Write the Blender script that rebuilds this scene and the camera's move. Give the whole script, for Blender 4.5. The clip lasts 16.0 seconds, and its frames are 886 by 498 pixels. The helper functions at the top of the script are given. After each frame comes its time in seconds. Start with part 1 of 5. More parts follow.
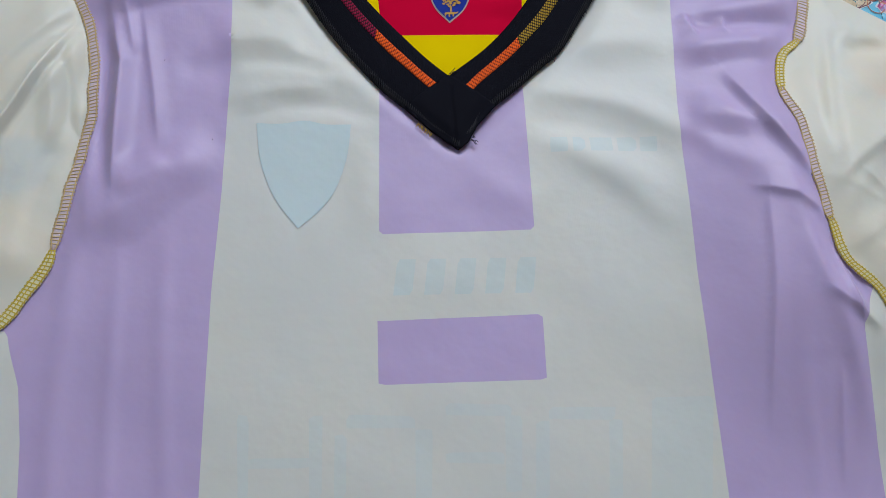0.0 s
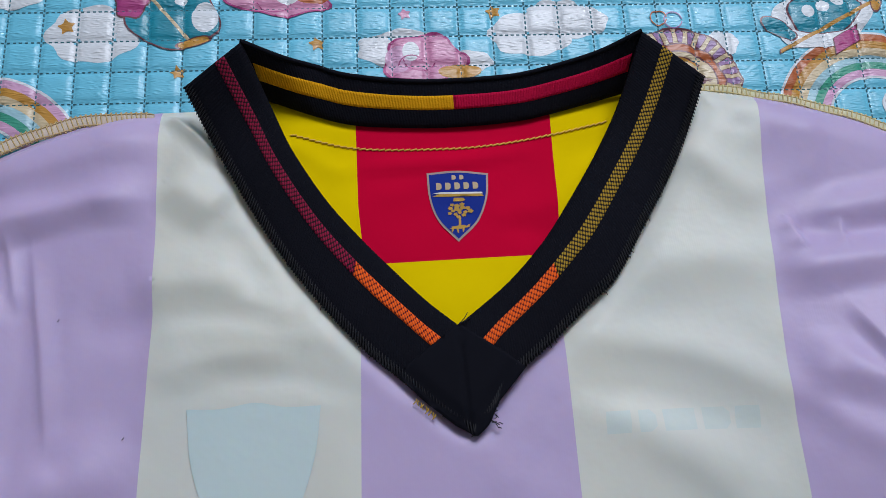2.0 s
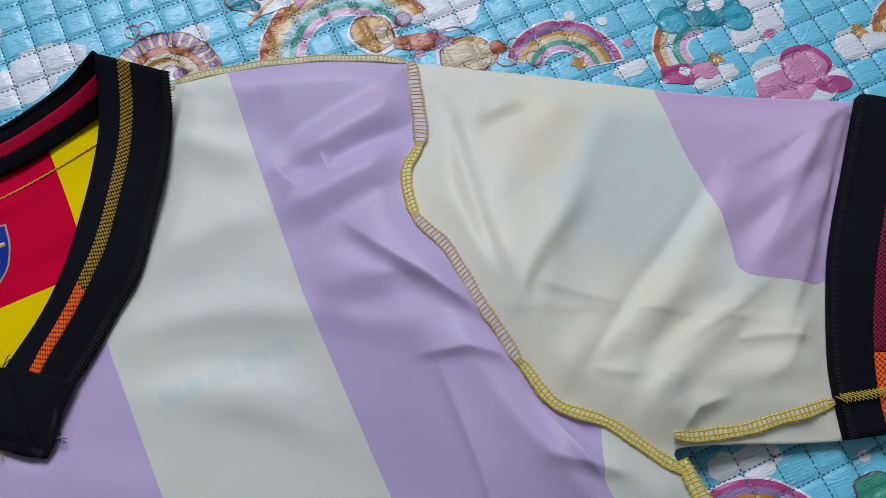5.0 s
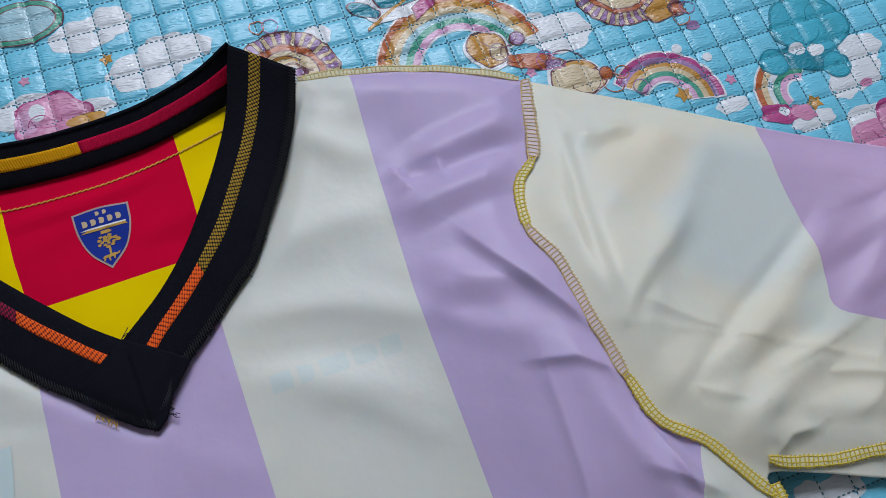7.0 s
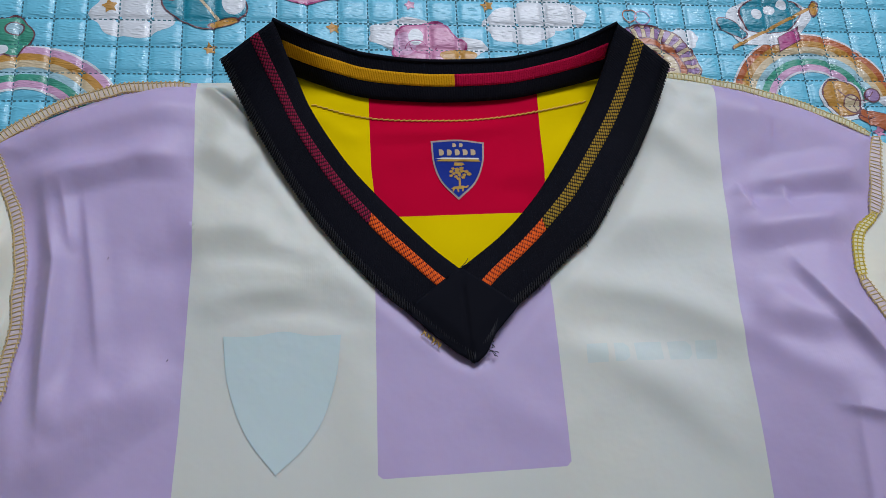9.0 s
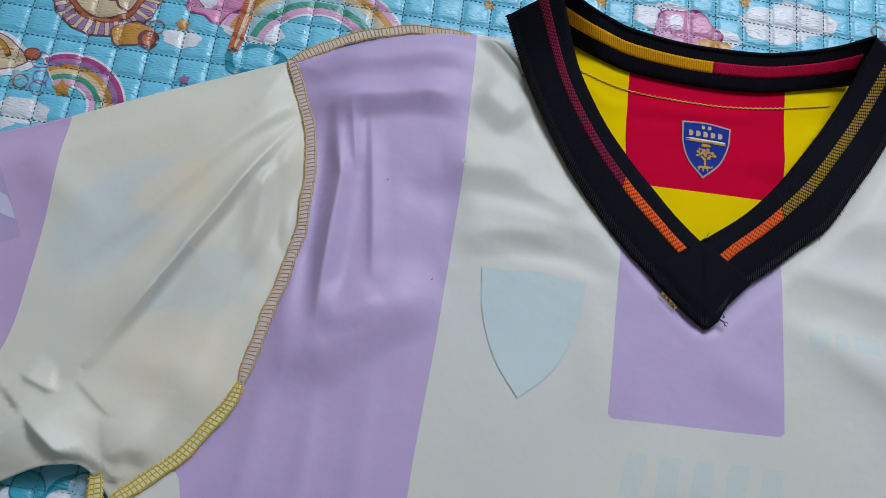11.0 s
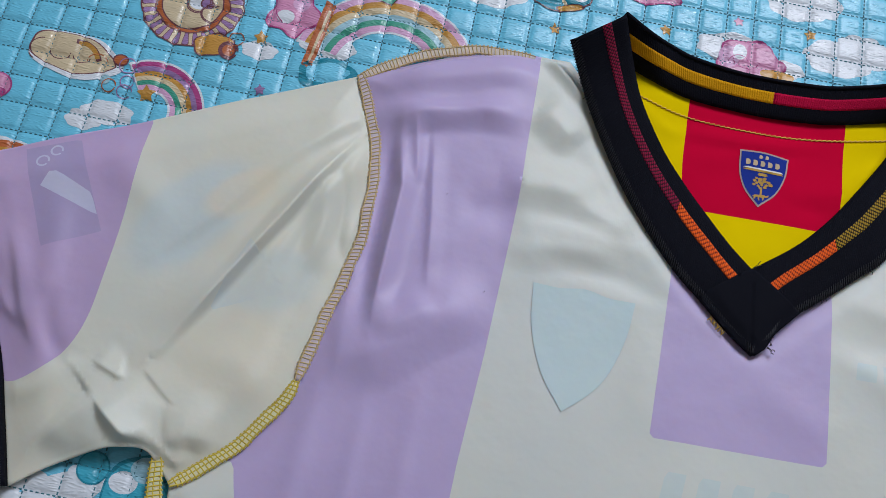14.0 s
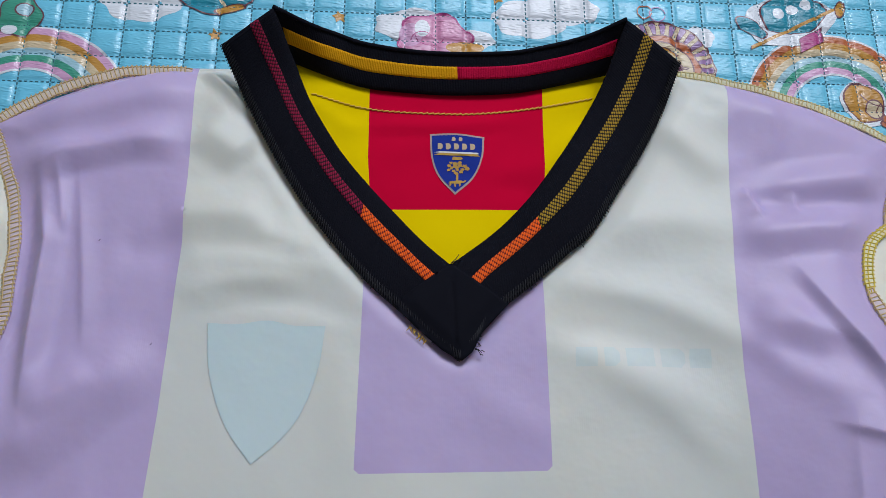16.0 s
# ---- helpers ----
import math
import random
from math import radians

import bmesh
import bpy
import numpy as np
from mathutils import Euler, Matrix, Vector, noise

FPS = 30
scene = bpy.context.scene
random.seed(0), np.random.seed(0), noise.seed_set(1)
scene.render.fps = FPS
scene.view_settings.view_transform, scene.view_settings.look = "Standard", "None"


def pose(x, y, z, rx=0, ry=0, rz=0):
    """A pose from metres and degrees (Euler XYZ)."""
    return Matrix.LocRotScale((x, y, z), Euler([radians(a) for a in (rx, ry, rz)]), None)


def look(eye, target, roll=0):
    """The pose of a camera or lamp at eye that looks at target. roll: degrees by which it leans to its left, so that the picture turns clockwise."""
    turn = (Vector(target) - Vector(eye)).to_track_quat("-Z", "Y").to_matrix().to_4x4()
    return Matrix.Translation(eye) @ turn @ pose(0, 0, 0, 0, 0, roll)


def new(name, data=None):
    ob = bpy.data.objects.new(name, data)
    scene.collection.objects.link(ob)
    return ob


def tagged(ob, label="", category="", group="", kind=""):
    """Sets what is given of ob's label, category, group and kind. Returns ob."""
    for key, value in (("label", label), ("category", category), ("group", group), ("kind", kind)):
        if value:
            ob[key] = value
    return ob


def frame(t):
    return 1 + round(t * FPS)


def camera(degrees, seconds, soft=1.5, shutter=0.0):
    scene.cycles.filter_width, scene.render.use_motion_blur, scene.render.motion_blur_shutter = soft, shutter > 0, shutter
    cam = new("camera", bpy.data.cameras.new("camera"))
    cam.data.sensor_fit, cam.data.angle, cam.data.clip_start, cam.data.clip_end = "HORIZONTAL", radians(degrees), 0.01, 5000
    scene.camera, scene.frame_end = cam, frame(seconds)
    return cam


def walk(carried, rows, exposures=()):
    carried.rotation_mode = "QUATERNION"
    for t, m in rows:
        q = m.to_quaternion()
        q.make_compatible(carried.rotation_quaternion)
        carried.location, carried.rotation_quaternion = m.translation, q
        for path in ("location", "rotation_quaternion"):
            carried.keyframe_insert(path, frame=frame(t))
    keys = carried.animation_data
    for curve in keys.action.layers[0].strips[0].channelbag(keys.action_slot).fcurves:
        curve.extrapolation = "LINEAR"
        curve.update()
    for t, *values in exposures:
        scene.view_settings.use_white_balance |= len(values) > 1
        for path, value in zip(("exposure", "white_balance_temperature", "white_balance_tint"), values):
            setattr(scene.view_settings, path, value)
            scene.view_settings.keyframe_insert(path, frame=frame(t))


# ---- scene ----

from mathutils.geometry import delaunay_2d_cdt

cam = camera(50.15, 16.0, 0.6)
PATH = [
    (0, (-0.0628, 0.0458, 0.4973), (-0.0149, 0.1767, 0.0694), 18.13),
    (0.5, (-0.0533, 0.1473, 0.4345), (-0.0127, 0.2799, 0.0064), 14.75),
    (1, (-0.0327, 0.2087, 0.3741), (-0.0048, 0.3658, -0.0466), 7.43),
    (1.5, (-0.0284, 0.2067, 0.3771), (0.0035, 0.3573, -0.0457), 8.89),
    (2, (-0.0322, 0.2028, 0.3825), (-0.0002, 0.3495, -0.0417), 9.13),
    (2.5, (-0.0202, 0.2000, 0.3894), (0.0116, 0.3482, -0.0343), 8.55),
    (3, (0.0221, 0.1883, 0.3962), (0.0654, 0.3377, -0.0261), 6.57),
    (3.5, (0.0691, 0.1738, 0.4015), (0.1229, 0.3191, -0.0210), 4.60),
    (4, (0.0976, 0.1540, 0.4020), (0.1685, 0.2959, -0.0191), 6.79),
    (4.2, (0.1151, 0.1482, 0.4065), (0.1871, 0.2860, -0.0159), 6.13),
    (6.3, (0.1221, 0.1324, 0.4316), (0.2143, 0.2658, 0.0118), 8.34),
    (6.5, (0.1059, 0.1369, 0.4314), (0.1976, 0.2724, 0.0122), 9.20),
    (7, (0.0641, 0.1464, 0.4315), (0.1517, 0.2901, 0.0141), 11.02),
    (7.5, (0.0205, 0.1504, 0.4270), (0.1009, 0.3017, 0.0109), 13.51),
    (8, (-0.0183, 0.1518, 0.4220), (0.0534, 0.3113, 0.0074), 15.09),
    (8.2, (-0.0333, 0.1529, 0.4196), (0.0343, 0.3137, 0.0048), 15.68),
    (10.3, (-0.1025, 0.1495, 0.4471), (-0.0598, 0.2964, 0.0239), 17.67),
    (10.5, (-0.1165, 0.1433, 0.4505), (-0.0802, 0.2905, 0.0268), 16.83),
    (11, (-0.1580, 0.1208, 0.4425), (-0.1291, 0.2725, 0.0198), 17.96),
    (11.5, (-0.1854, 0.1041, 0.4474), (-0.1672, 0.2584, 0.0251), 16.88),
    (12, (-0.2173, 0.0931, 0.4550), (-0.2103, 0.2432, 0.0308), 15.15),
    (12.5, (-0.2234, 0.0884, 0.4562), (-0.2221, 0.2387, 0.0320), 14.16),
    (13, (-0.2207, 0.0881, 0.4588), (-0.2229, 0.2389, 0.0348), 13.30),
    (13.5, (-0.1968, 0.0948, 0.4537), (-0.2039, 0.2485, 0.0308), 11.97),
    (14, (-0.1532, 0.1157, 0.4581), (-0.1561, 0.2691, 0.0350), 9.75),
    (14.5, (-0.1061, 0.1290, 0.4536), (-0.0989, 0.2855, 0.0318), 8.44),
    (15, (-0.0706, 0.1372, 0.4463), (-0.0507, 0.2998, 0.0271), 9.40),
    (15.5, (-0.0444, 0.1488, 0.4218), (-0.0175, 0.3072, 0.0015), 10.58),
    (16, (-0.0340, 0.1542, 0.4205), (-0.0025, 0.3103, -0.0004), 11.51),
]
EXPOSURES = [(0, 0.0), (2.5, -0.05), (4, -0.07), (6.5, -0.10), (8, -0.15), (10.3, -0.10), (12.5, 0.08), (14.5, -0.05), (16, 0.0)]
walk(cam, [(t, look(eye, target, roll)) for t, eye, target, roll in PATH], EXPOSURES)

# ---- world and light ----
world = bpy.data.worlds.new("world")
scene.world = world
world.use_nodes = True
wn = world.node_tree.nodes
sky = wn.new("ShaderNodeTexSky")
sky.sky_type, sky.sun_disc = "NISHITA", False
sky.sun_elevation, sky.sun_rotation = radians(45), radians(10)
wn["Background"].inputs["Strength"].default_value = 0.10
world.node_tree.links.new(sky.outputs["Color"], wn["Background"].inputs["Color"])


def window_light(place, aim, width, height, watts, colour):
    data = bpy.data.lights.new("window_daylight", "AREA")
    data.shape, data.size, data.size_y, data.energy, data.color = "RECTANGLE", width, height, watts, colour
    lamp = new("window_daylight", data)
    lamp.matrix_world = look(place, aim)
    return lamp


window_light((0.55, 1.80, 1.95), (0.05, 0.25, 0.0), 1.2, 1.0, 51.0, (0.83, 0.885, 1.0))

# ---- materials ----


def material(name, colour, rough=0.7, spread=0.06, grain=400.0, bump=0.1, sheen=0.0, spec=0.5, second=None, coat=0.0, blotch=18.0):
    """A surface with colour variation at two scales and fine relief."""
    m = bpy.data.materials.new(name)
    m.use_nodes = True
    n, l = m.node_tree.nodes, m.node_tree.links
    b = n["Principled BSDF"]
    b.inputs["Roughness"].default_value = rough
    b.inputs["Specular IOR Level"].default_value = spec
    b.inputs["Sheen Weight"].default_value = sheen
    b.inputs["Sheen Roughness"].default_value = 0.45
    b.inputs["Coat Weight"].default_value = coat
    co = n.new("ShaderNodeTexCoord")
    big, fine = n.new("ShaderNodeTexNoise"), n.new("ShaderNodeTexNoise")
    big.inputs["Scale"].default_value, fine.inputs["Scale"].default_value = blotch, grain
    big.inputs["Detail"].default_value, fine.inputs["Detail"].default_value = 3, 4
    for t in (big, fine):
        l.new(co.outputs["Object"], t.inputs["Vector"])
    mix = n.new("ShaderNodeMix")
    mix.data_type = "RGBA"
    other = second or tuple(min(1, c * (1 - 2 * spread)) for c in colour)
    mix.inputs["A"].default_value, mix.inputs["B"].default_value = (*colour, 1), (*other, 1)
    add = n.new("ShaderNodeMath")
    add.operation = "MULTIPLY_ADD"
    ramp = n.new("ShaderNodeMapRange")
    ramp.inputs["From Min"].default_value, ramp.inputs["From Max"].default_value = 0.35, 0.7
    l.new(big.outputs["Fac"], ramp.inputs["Value"])
    l.new(fine.outputs["Fac"], add.inputs[0])
    add.inputs[1].default_value = 0.35
    l.new(ramp.outputs["Result"], add.inputs[2])
    l.new(add.outputs["Value"], mix.inputs["Factor"])
    l.new(mix.outputs["Result"], b.inputs["Base Color"])
    bp = n.new("ShaderNodeBump")
    bp.inputs["Strength"].default_value, bp.inputs["Distance"].default_value = bump, 0.0006
    l.new(fine.outputs["Fac"], bp.inputs["Height"])
    l.new(bp.outputs["Normal"], b.inputs["Normal"])
    return m


def satin(name, colour, rough=0.45, second=None, spread=0.03, sheen=0.08, spec=0.34):
    """Thin shiny polyester knit: fine weave relief and a soft gloss."""
    m = material(name, colour, rough, spread, 900, 0.05, sheen, spec, second, 0.0, 14)
    n, l = m.node_tree.nodes, m.node_tree.links
    co = n.new("ShaderNodeTexCoord")
    wave = n.new("ShaderNodeTexWave")
    wave.inputs["Scale"].default_value = 330
    wave.inputs["Distortion"].default_value = 0.6
    l.new(co.outputs["Object"], wave.inputs["Vector"])
    soft = n.new("ShaderNodeTexNoise")
    soft.inputs["Scale"].default_value, soft.inputs["Detail"].default_value = 55, 3
    l.new(co.outputs["Object"], soft.inputs["Vector"])
    b1 = n.new("ShaderNodeBump")
    b1.inputs["Strength"].default_value, b1.inputs["Distance"].default_value = 0.012, 0.0004
    l.new(wave.outputs["Fac"], b1.inputs["Height"])
    b2 = n.new("ShaderNodeBump")
    b2.inputs["Strength"].default_value, b2.inputs["Distance"].default_value = 0.12, 0.004
    l.new(soft.outputs["Fac"], b2.inputs["Height"])
    l.new(b1.outputs["Normal"], b2.inputs["Normal"])
    p = n["Principled BSDF"]
    l.new(b2.outputs["Normal"], p.inputs["Normal"])
    # thin cloth lets a little warm light bleed through its folds
    if spec > 0.1:
        p.inputs["Subsurface Weight"].default_value = 0.35
        p.inputs["Subsurface Radius"].default_value = (1.0, 0.62, 0.42)
        p.inputs["Subsurface Scale"].default_value = 0.004
    return m


def vinyl(name, colour, spread=0.09):
    """Embossed glossy mat film: crinkled like thin leather."""
    m = material(name, colour, 0.38, spread, 500, 0.1, 0, 0.5, None, 0.12, 55)
    n, l = m.node_tree.nodes, m.node_tree.links
    co = n.new("ShaderNodeTexCoord")
    warp = n.new("ShaderNodeMapping")
    warp.inputs["Rotation"].default_value, warp.inputs["Scale"].default_value = (0, 0, 0.45), (1.0, 2.9, 1.0)
    l.new(co.outputs["Object"], warp.inputs["Vector"])
    crease = n.new("ShaderNodeTexNoise")
    crease.noise_type = "RIDGED_MULTIFRACTAL"
    crease.inputs["Scale"].default_value, crease.inputs["Detail"].default_value = 240, 5
    l.new(warp.outputs["Vector"], crease.inputs["Vector"])
    b2 = n.new("ShaderNodeBump")
    b2.inputs["Strength"].default_value, b2.inputs["Distance"].default_value = 0.62, 0.0009
    l.new(crease.outputs["Fac"], b2.inputs["Height"])
    l.new(b2.outputs["Normal"], n["Principled BSDF"].inputs["Normal"])
    return m


def woven(name, colour, dark=(0.010, 0.010, 0.014), size=0.0016, share=0.40):
    """Rib knit in which bright loops stand among black ones, set in a diamond order."""
    m = material(name, colour, 0.8, 0.05, 900, 0.2, 0.0, 0.1)
    n, l = m.node_tree.nodes, m.node_tree.links
    b = n["Principled BSDF"]
    co, mp = n.new("ShaderNodeTexCoord"), n.new("ShaderNodeMapping")
    l.new(co.outputs["UV"], mp.inputs["Vector"])
    mp.inputs["Scale"].default_value = (1 / size, 1 / size, 1)
    mp.inputs["Rotation"].default_value = (0, 0, radians(45))
    vo = n.new("ShaderNodeTexVoronoi")
    vo.inputs["Randomness"].default_value, vo.inputs["Scale"].default_value = 0.12, 1.0
    l.new(mp.outputs["Vector"], vo.inputs["Vector"])
    st = n.new("ShaderNodeMapRange")
    st.inputs["From Min"].default_value, st.inputs["From Max"].default_value = share - 0.08, share + 0.08
    l.new(vo.outputs["Distance"], st.inputs["Value"])
    mix = n.new("ShaderNodeMix")
    mix.data_type = "RGBA"
    mix.inputs["A"].default_value, mix.inputs["B"].default_value = (*colour, 1), (*dark, 1)
    l.new(st.outputs["Result"], mix.inputs["Factor"])
    l.new(mix.outputs["Result"], b.inputs["Base Color"])
    bp = n.new("ShaderNodeBump")
    bp.inputs["Strength"].default_value, bp.inputs["Distance"].default_value, bp.invert = 0.6, 0.0005, True
    l.new(vo.outputs["Distance"], bp.inputs["Height"])
    l.new(bp.outputs["Normal"], b.inputs["Normal"])
    return m


def ribbed(name, colour, size=0.0007, strength=0.18):
    """Rib knit with fine wales across the band."""
    m = material(name, colour, 0.85, 0.12, 700, 0.2, 0.0, 0.09)
    n, l = m.node_tree.nodes, m.node_tree.links
    co = n.new("ShaderNodeTexCoord")
    wv = n.new("ShaderNodeTexWave")
    wv.inputs["Scale"].default_value, wv.inputs["Distortion"].default_value = 0.16 / size, 0.5
    l.new(co.outputs["UV"], wv.inputs["Vector"])
    bp = n.new("ShaderNodeBump")
    bp.inputs["Strength"].default_value, bp.inputs["Distance"].default_value = strength, 0.0005
    l.new(wv.outputs["Fac"], bp.inputs["Height"])
    lint = n.new("ShaderNodeTexNoise")
    lint.inputs["Scale"].default_value, lint.inputs["Detail"].default_value = 1100, 3
    l.new(co.outputs["UV"], lint.inputs["Vector"])
    b2 = n.new("ShaderNodeBump")
    b2.inputs["Strength"].default_value, b2.inputs["Distance"].default_value = 0.5, 0.0007
    l.new(lint.outputs["Fac"], b2.inputs["Height"])
    l.new(bp.outputs["Normal"], b2.inputs["Normal"])
    l.new(b2.outputs["Normal"], n["Principled BSDF"].inputs["Normal"])
    return m


def show_through(m, patches):
    """Soft tints of the outside print that shine through thin cloth: centre, half sizes, turn, colour."""
    n, l = m.node_tree.nodes, m.node_tree.links
    b = n["Principled BSDF"]
    last = b.inputs["Base Color"].links[0].from_socket
    co = n.new("ShaderNodeTexCoord")
    for x, y, rx, ry, turn, colour, amount in patches:
        mp, gr, mr, mx = n.new("ShaderNodeMapping"), n.new("ShaderNodeTexGradient"), n.new("ShaderNodeMapRange"), n.new("ShaderNodeMix")
        mp.vector_type = "TEXTURE"
        mp.inputs["Location"].default_value, mp.inputs["Rotation"].default_value, mp.inputs["Scale"].default_value = (x, y, 0.006), (0, 0, radians(turn)), (rx, ry, 0.2)
        gr.gradient_type = "SPHERICAL"
        mr.interpolation_type = "SMOOTHSTEP"
        mr.inputs["From Min"].default_value, mr.inputs["From Max"].default_value, mr.inputs["To Max"].default_value = 0.05, 0.45, amount
        mx.data_type = "RGBA"
        l.new(co.outputs["Object"], mp.inputs["Vector"])
        l.new(mp.outputs["Vector"], gr.inputs["Vector"])
        l.new(gr.outputs["Fac"], mr.inputs["Value"])
        l.new(mr.outputs["Result"], mx.inputs["Factor"])
        l.new(last, mx.inputs["A"])
        mx.inputs["B"].default_value = (*colour, 1)
        last = mx.outputs["Result"]
    l.new(last, b.inputs["Base Color"])


CREAM = satin("cream_satin", (0.70, 0.68, 0.61), second=(0.66, 0.66, 0.62))
LILAC = satin("lilac_satin", (0.525, 0.41, 0.65), second=(0.49, 0.39, 0.62))
SLEEVE_CREAM = satin("sleeve_cream_satin", (0.77, 0.695, 0.56), second=(0.70, 0.68, 0.60))
show_through(SLEEVE_CREAM, [(0.298, 0.262, 0.062, 0.050, 35, (0.57, 0.64, 0.645), 0.75), (0.262, 0.300, 0.035, 0.030, 10, (0.82, 0.68, 0.52), 0.5), (0.325, 0.205, 0.04, 0.02, 20, (0.60, 0.66, 0.64), 0.5), (-0.284, 0.272, 0.050, 0.026, 55, (0.58, 0.65, 0.66), 0.7), (-0.262, 0.288, 0.026, 0.014, 40, (0.84, 0.68, 0.50), 0.5), (-0.244, 0.205, 0.04, 0.03, 0, (0.82, 0.70, 0.54), 0.4), (-0.236, 0.246, 0.03, 0.02, 20, (0.60, 0.65, 0.63), 0.5)])
SLEEVE_LILAC = satin("sleeve_lilac_satin", (0.56, 0.40, 0.62), second=(0.50, 0.37, 0.58))
PALE_BLUE = satin("pale_blue_print", (0.575, 0.685, 0.695), 0.55, second=(0.55, 0.665, 0.68))
GHOST = satin("faint_blue_print", (0.62, 0.68, 0.655))
GHOST_FAINT = satin("fainter_blue_print", (0.655, 0.68, 0.635), second=(0.635, 0.665, 0.64))
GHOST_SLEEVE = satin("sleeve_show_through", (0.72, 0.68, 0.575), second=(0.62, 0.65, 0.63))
PATCH = satin("patch_grey_lilac", (0.44, 0.36, 0.57), 0.36)
PATCH_MARK = satin("patch_pale", (0.60, 0.58, 0.74), 0.36)
RED = satin("crimson_satin", (0.63, 0.002, 0.038), 0.8, sheen=0.0, spec=0.02, second=(0.57, 0.002, 0.034))
YELLOW = satin("yellow_satin", (0.87, 0.63, 0.0005), 0.8, sheen=0.0, spec=0.02, second=(0.82, 0.59, 0.0005))
BLACK = ribbed("black_rib", (0.0066, 0.0071, 0.0128), 0.0007, 0.26)
MAROON = woven("maroon_weave", (0.28, 0.012, 0.05), share=0.42)
ORANGE = woven("orange_weave", (0.92, 0.13, 0.018), (0.10, 0.008, 0.014), 0.0018, share=0.47)
OLIVE = woven("olive_weave", (0.42, 0.26, 0.03), share=0.40)
GOLD = ribbed("gold_rib", (0.86, 0.40, 0.008), 0.00065, 0.45)
CRIMSON = ribbed("crimson_rib", (0.62, 0.006, 0.06), 0.00065, 0.45)
THREAD_YELLOW = material("yellow_thread", (0.74, 0.56, 0.06), 0.7, 0.1, 900, 0.2)
THREAD_BEIGE = material("beige_thread", (0.68, 0.50, 0.24), 0.7, 0.1, 900, 0.2)
THREAD_PALE = material("pale_yellow_thread", (0.80, 0.68, 0.34), 0.7, 0.1, 900, 0.2)
THREAD_BLACK = material("black_thread", (0.009, 0.0095, 0.015), 0.8, 0.1, 900, 0.2)
THREAD_GOLD = material("gold_thread", (0.88, 0.54, 0.07), 0.6, 0.1, 900, 0.2)
TAPE_BEIGE = satin("beige_seam_tape", (0.70, 0.58, 0.50), 0.6)
TAPE_YELLOW = satin("yellow_seam_tape", (0.80, 0.73, 0.47), 0.6)
TAPE_PALE = satin("pale_seam_tape", (0.80, 0.75, 0.52), 0.6)
TAPE_LILAC = satin("lilac_seam_tape", (0.68, 0.56, 0.60), 0.6)
SKY = vinyl("mat_sky_blue", (0.16, 0.58, 0.79), 0.05)
BLUE = vinyl("mat_deep_blue", (0.05, 0.44, 0.60))
WHITE = vinyl("mat_white", (0.72, 0.76, 0.82), 0.04)
PALE = vinyl("mat_pale_blue", (0.36, 0.60, 0.70))
TEAL = vinyl("mat_teal", (0.012, 0.27, 0.38))
PINK = vinyl("mat_pink", (0.66, 0.27, 0.46))
MAGENTA = vinyl("mat_magenta", (0.45, 0.06, 0.24))
ROSE = vinyl("mat_rose", (0.70, 0.40, 0.62))
MUSTARD = vinyl("mat_mustard", (0.56, 0.28, 0.05))
SAND = vinyl("mat_sand", (0.68, 0.55, 0.36))
GREEN = vinyl("mat_green", (0.05, 0.34, 0.24))
VIOLET = vinyl("mat_violet", (0.34, 0.20, 0.42))
RUST = vinyl("mat_rust", (0.50, 0.13, 0.04))
INK = vinyl("mat_ink_brown", (0.17, 0.055, 0.075))
STITCH = material("mat_stitch_dark", (0.06, 0.20, 0.25), 0.6, 0.1, 700, 0.1)
PLASTER = material("plaster_white", (0.72, 0.70, 0.66), 0.9, 0.04, 60, 0.1, blotch=3)
BOARDS = material("floor_laminate", (0.33, 0.24, 0.16), 0.5, 0.1, 90, 0.1, blotch=4)
SHIELD_BLUE = material("crest_blue", (0.012, 0.035, 0.30), 0.6, 0.05, 700, 0.1, 0, 0.06)
SHIELD_GOLD = material("crest_gold", (0.62, 0.38, 0.09), 0.6, 0.1, 700, 0.1, 0, 0.06)
CREST_LETTER = material("crest_pale_gold", (0.66, 0.52, 0.34), 0.6, 0.1, 700, 0.1, 0, 0.06)
SHIELD_RIM = material("crest_rim", (0.48, 0.34, 0.32), 0.6, 0.1, 700, 0.1)
SHIELD_WHITE = material("crest_white", (0.75, 0.72, 0.70), 0.5, 0.05, 700, 0.1)

# ---- geometry helpers ----


def link(name, mesh, parent=None, label=""):
    ob = new(name, mesh)
    ob.parent = parent
    if label:
        ob["label"] = label
    return ob


def mesh_of(name, verts, faces, mats, index=None, uv=None, smooth=True):
    me = bpy.data.meshes.new(name)
    me.from_pydata([tuple(v) for v in verts], [], [tuple(f) for f in faces])
    for m in mats if isinstance(mats, (list, tuple)) else [mats]:
        me.materials.append(m)
    if index is not None:
        me.polygons.foreach_set("material_index", index)
    if uv is not None:
        lay = me.uv_layers.new(name="UVMap")
        loops = np.zeros(len(me.loops), dtype=np.int32)
        me.loops.foreach_get("vertex_index", loops)
        lay.data.foreach_set("uv", np.asarray(uv, float)[loops].ravel())
    me.polygons.foreach_set("use_smooth", [smooth] * len(me.polygons))
    me.update()
    return me


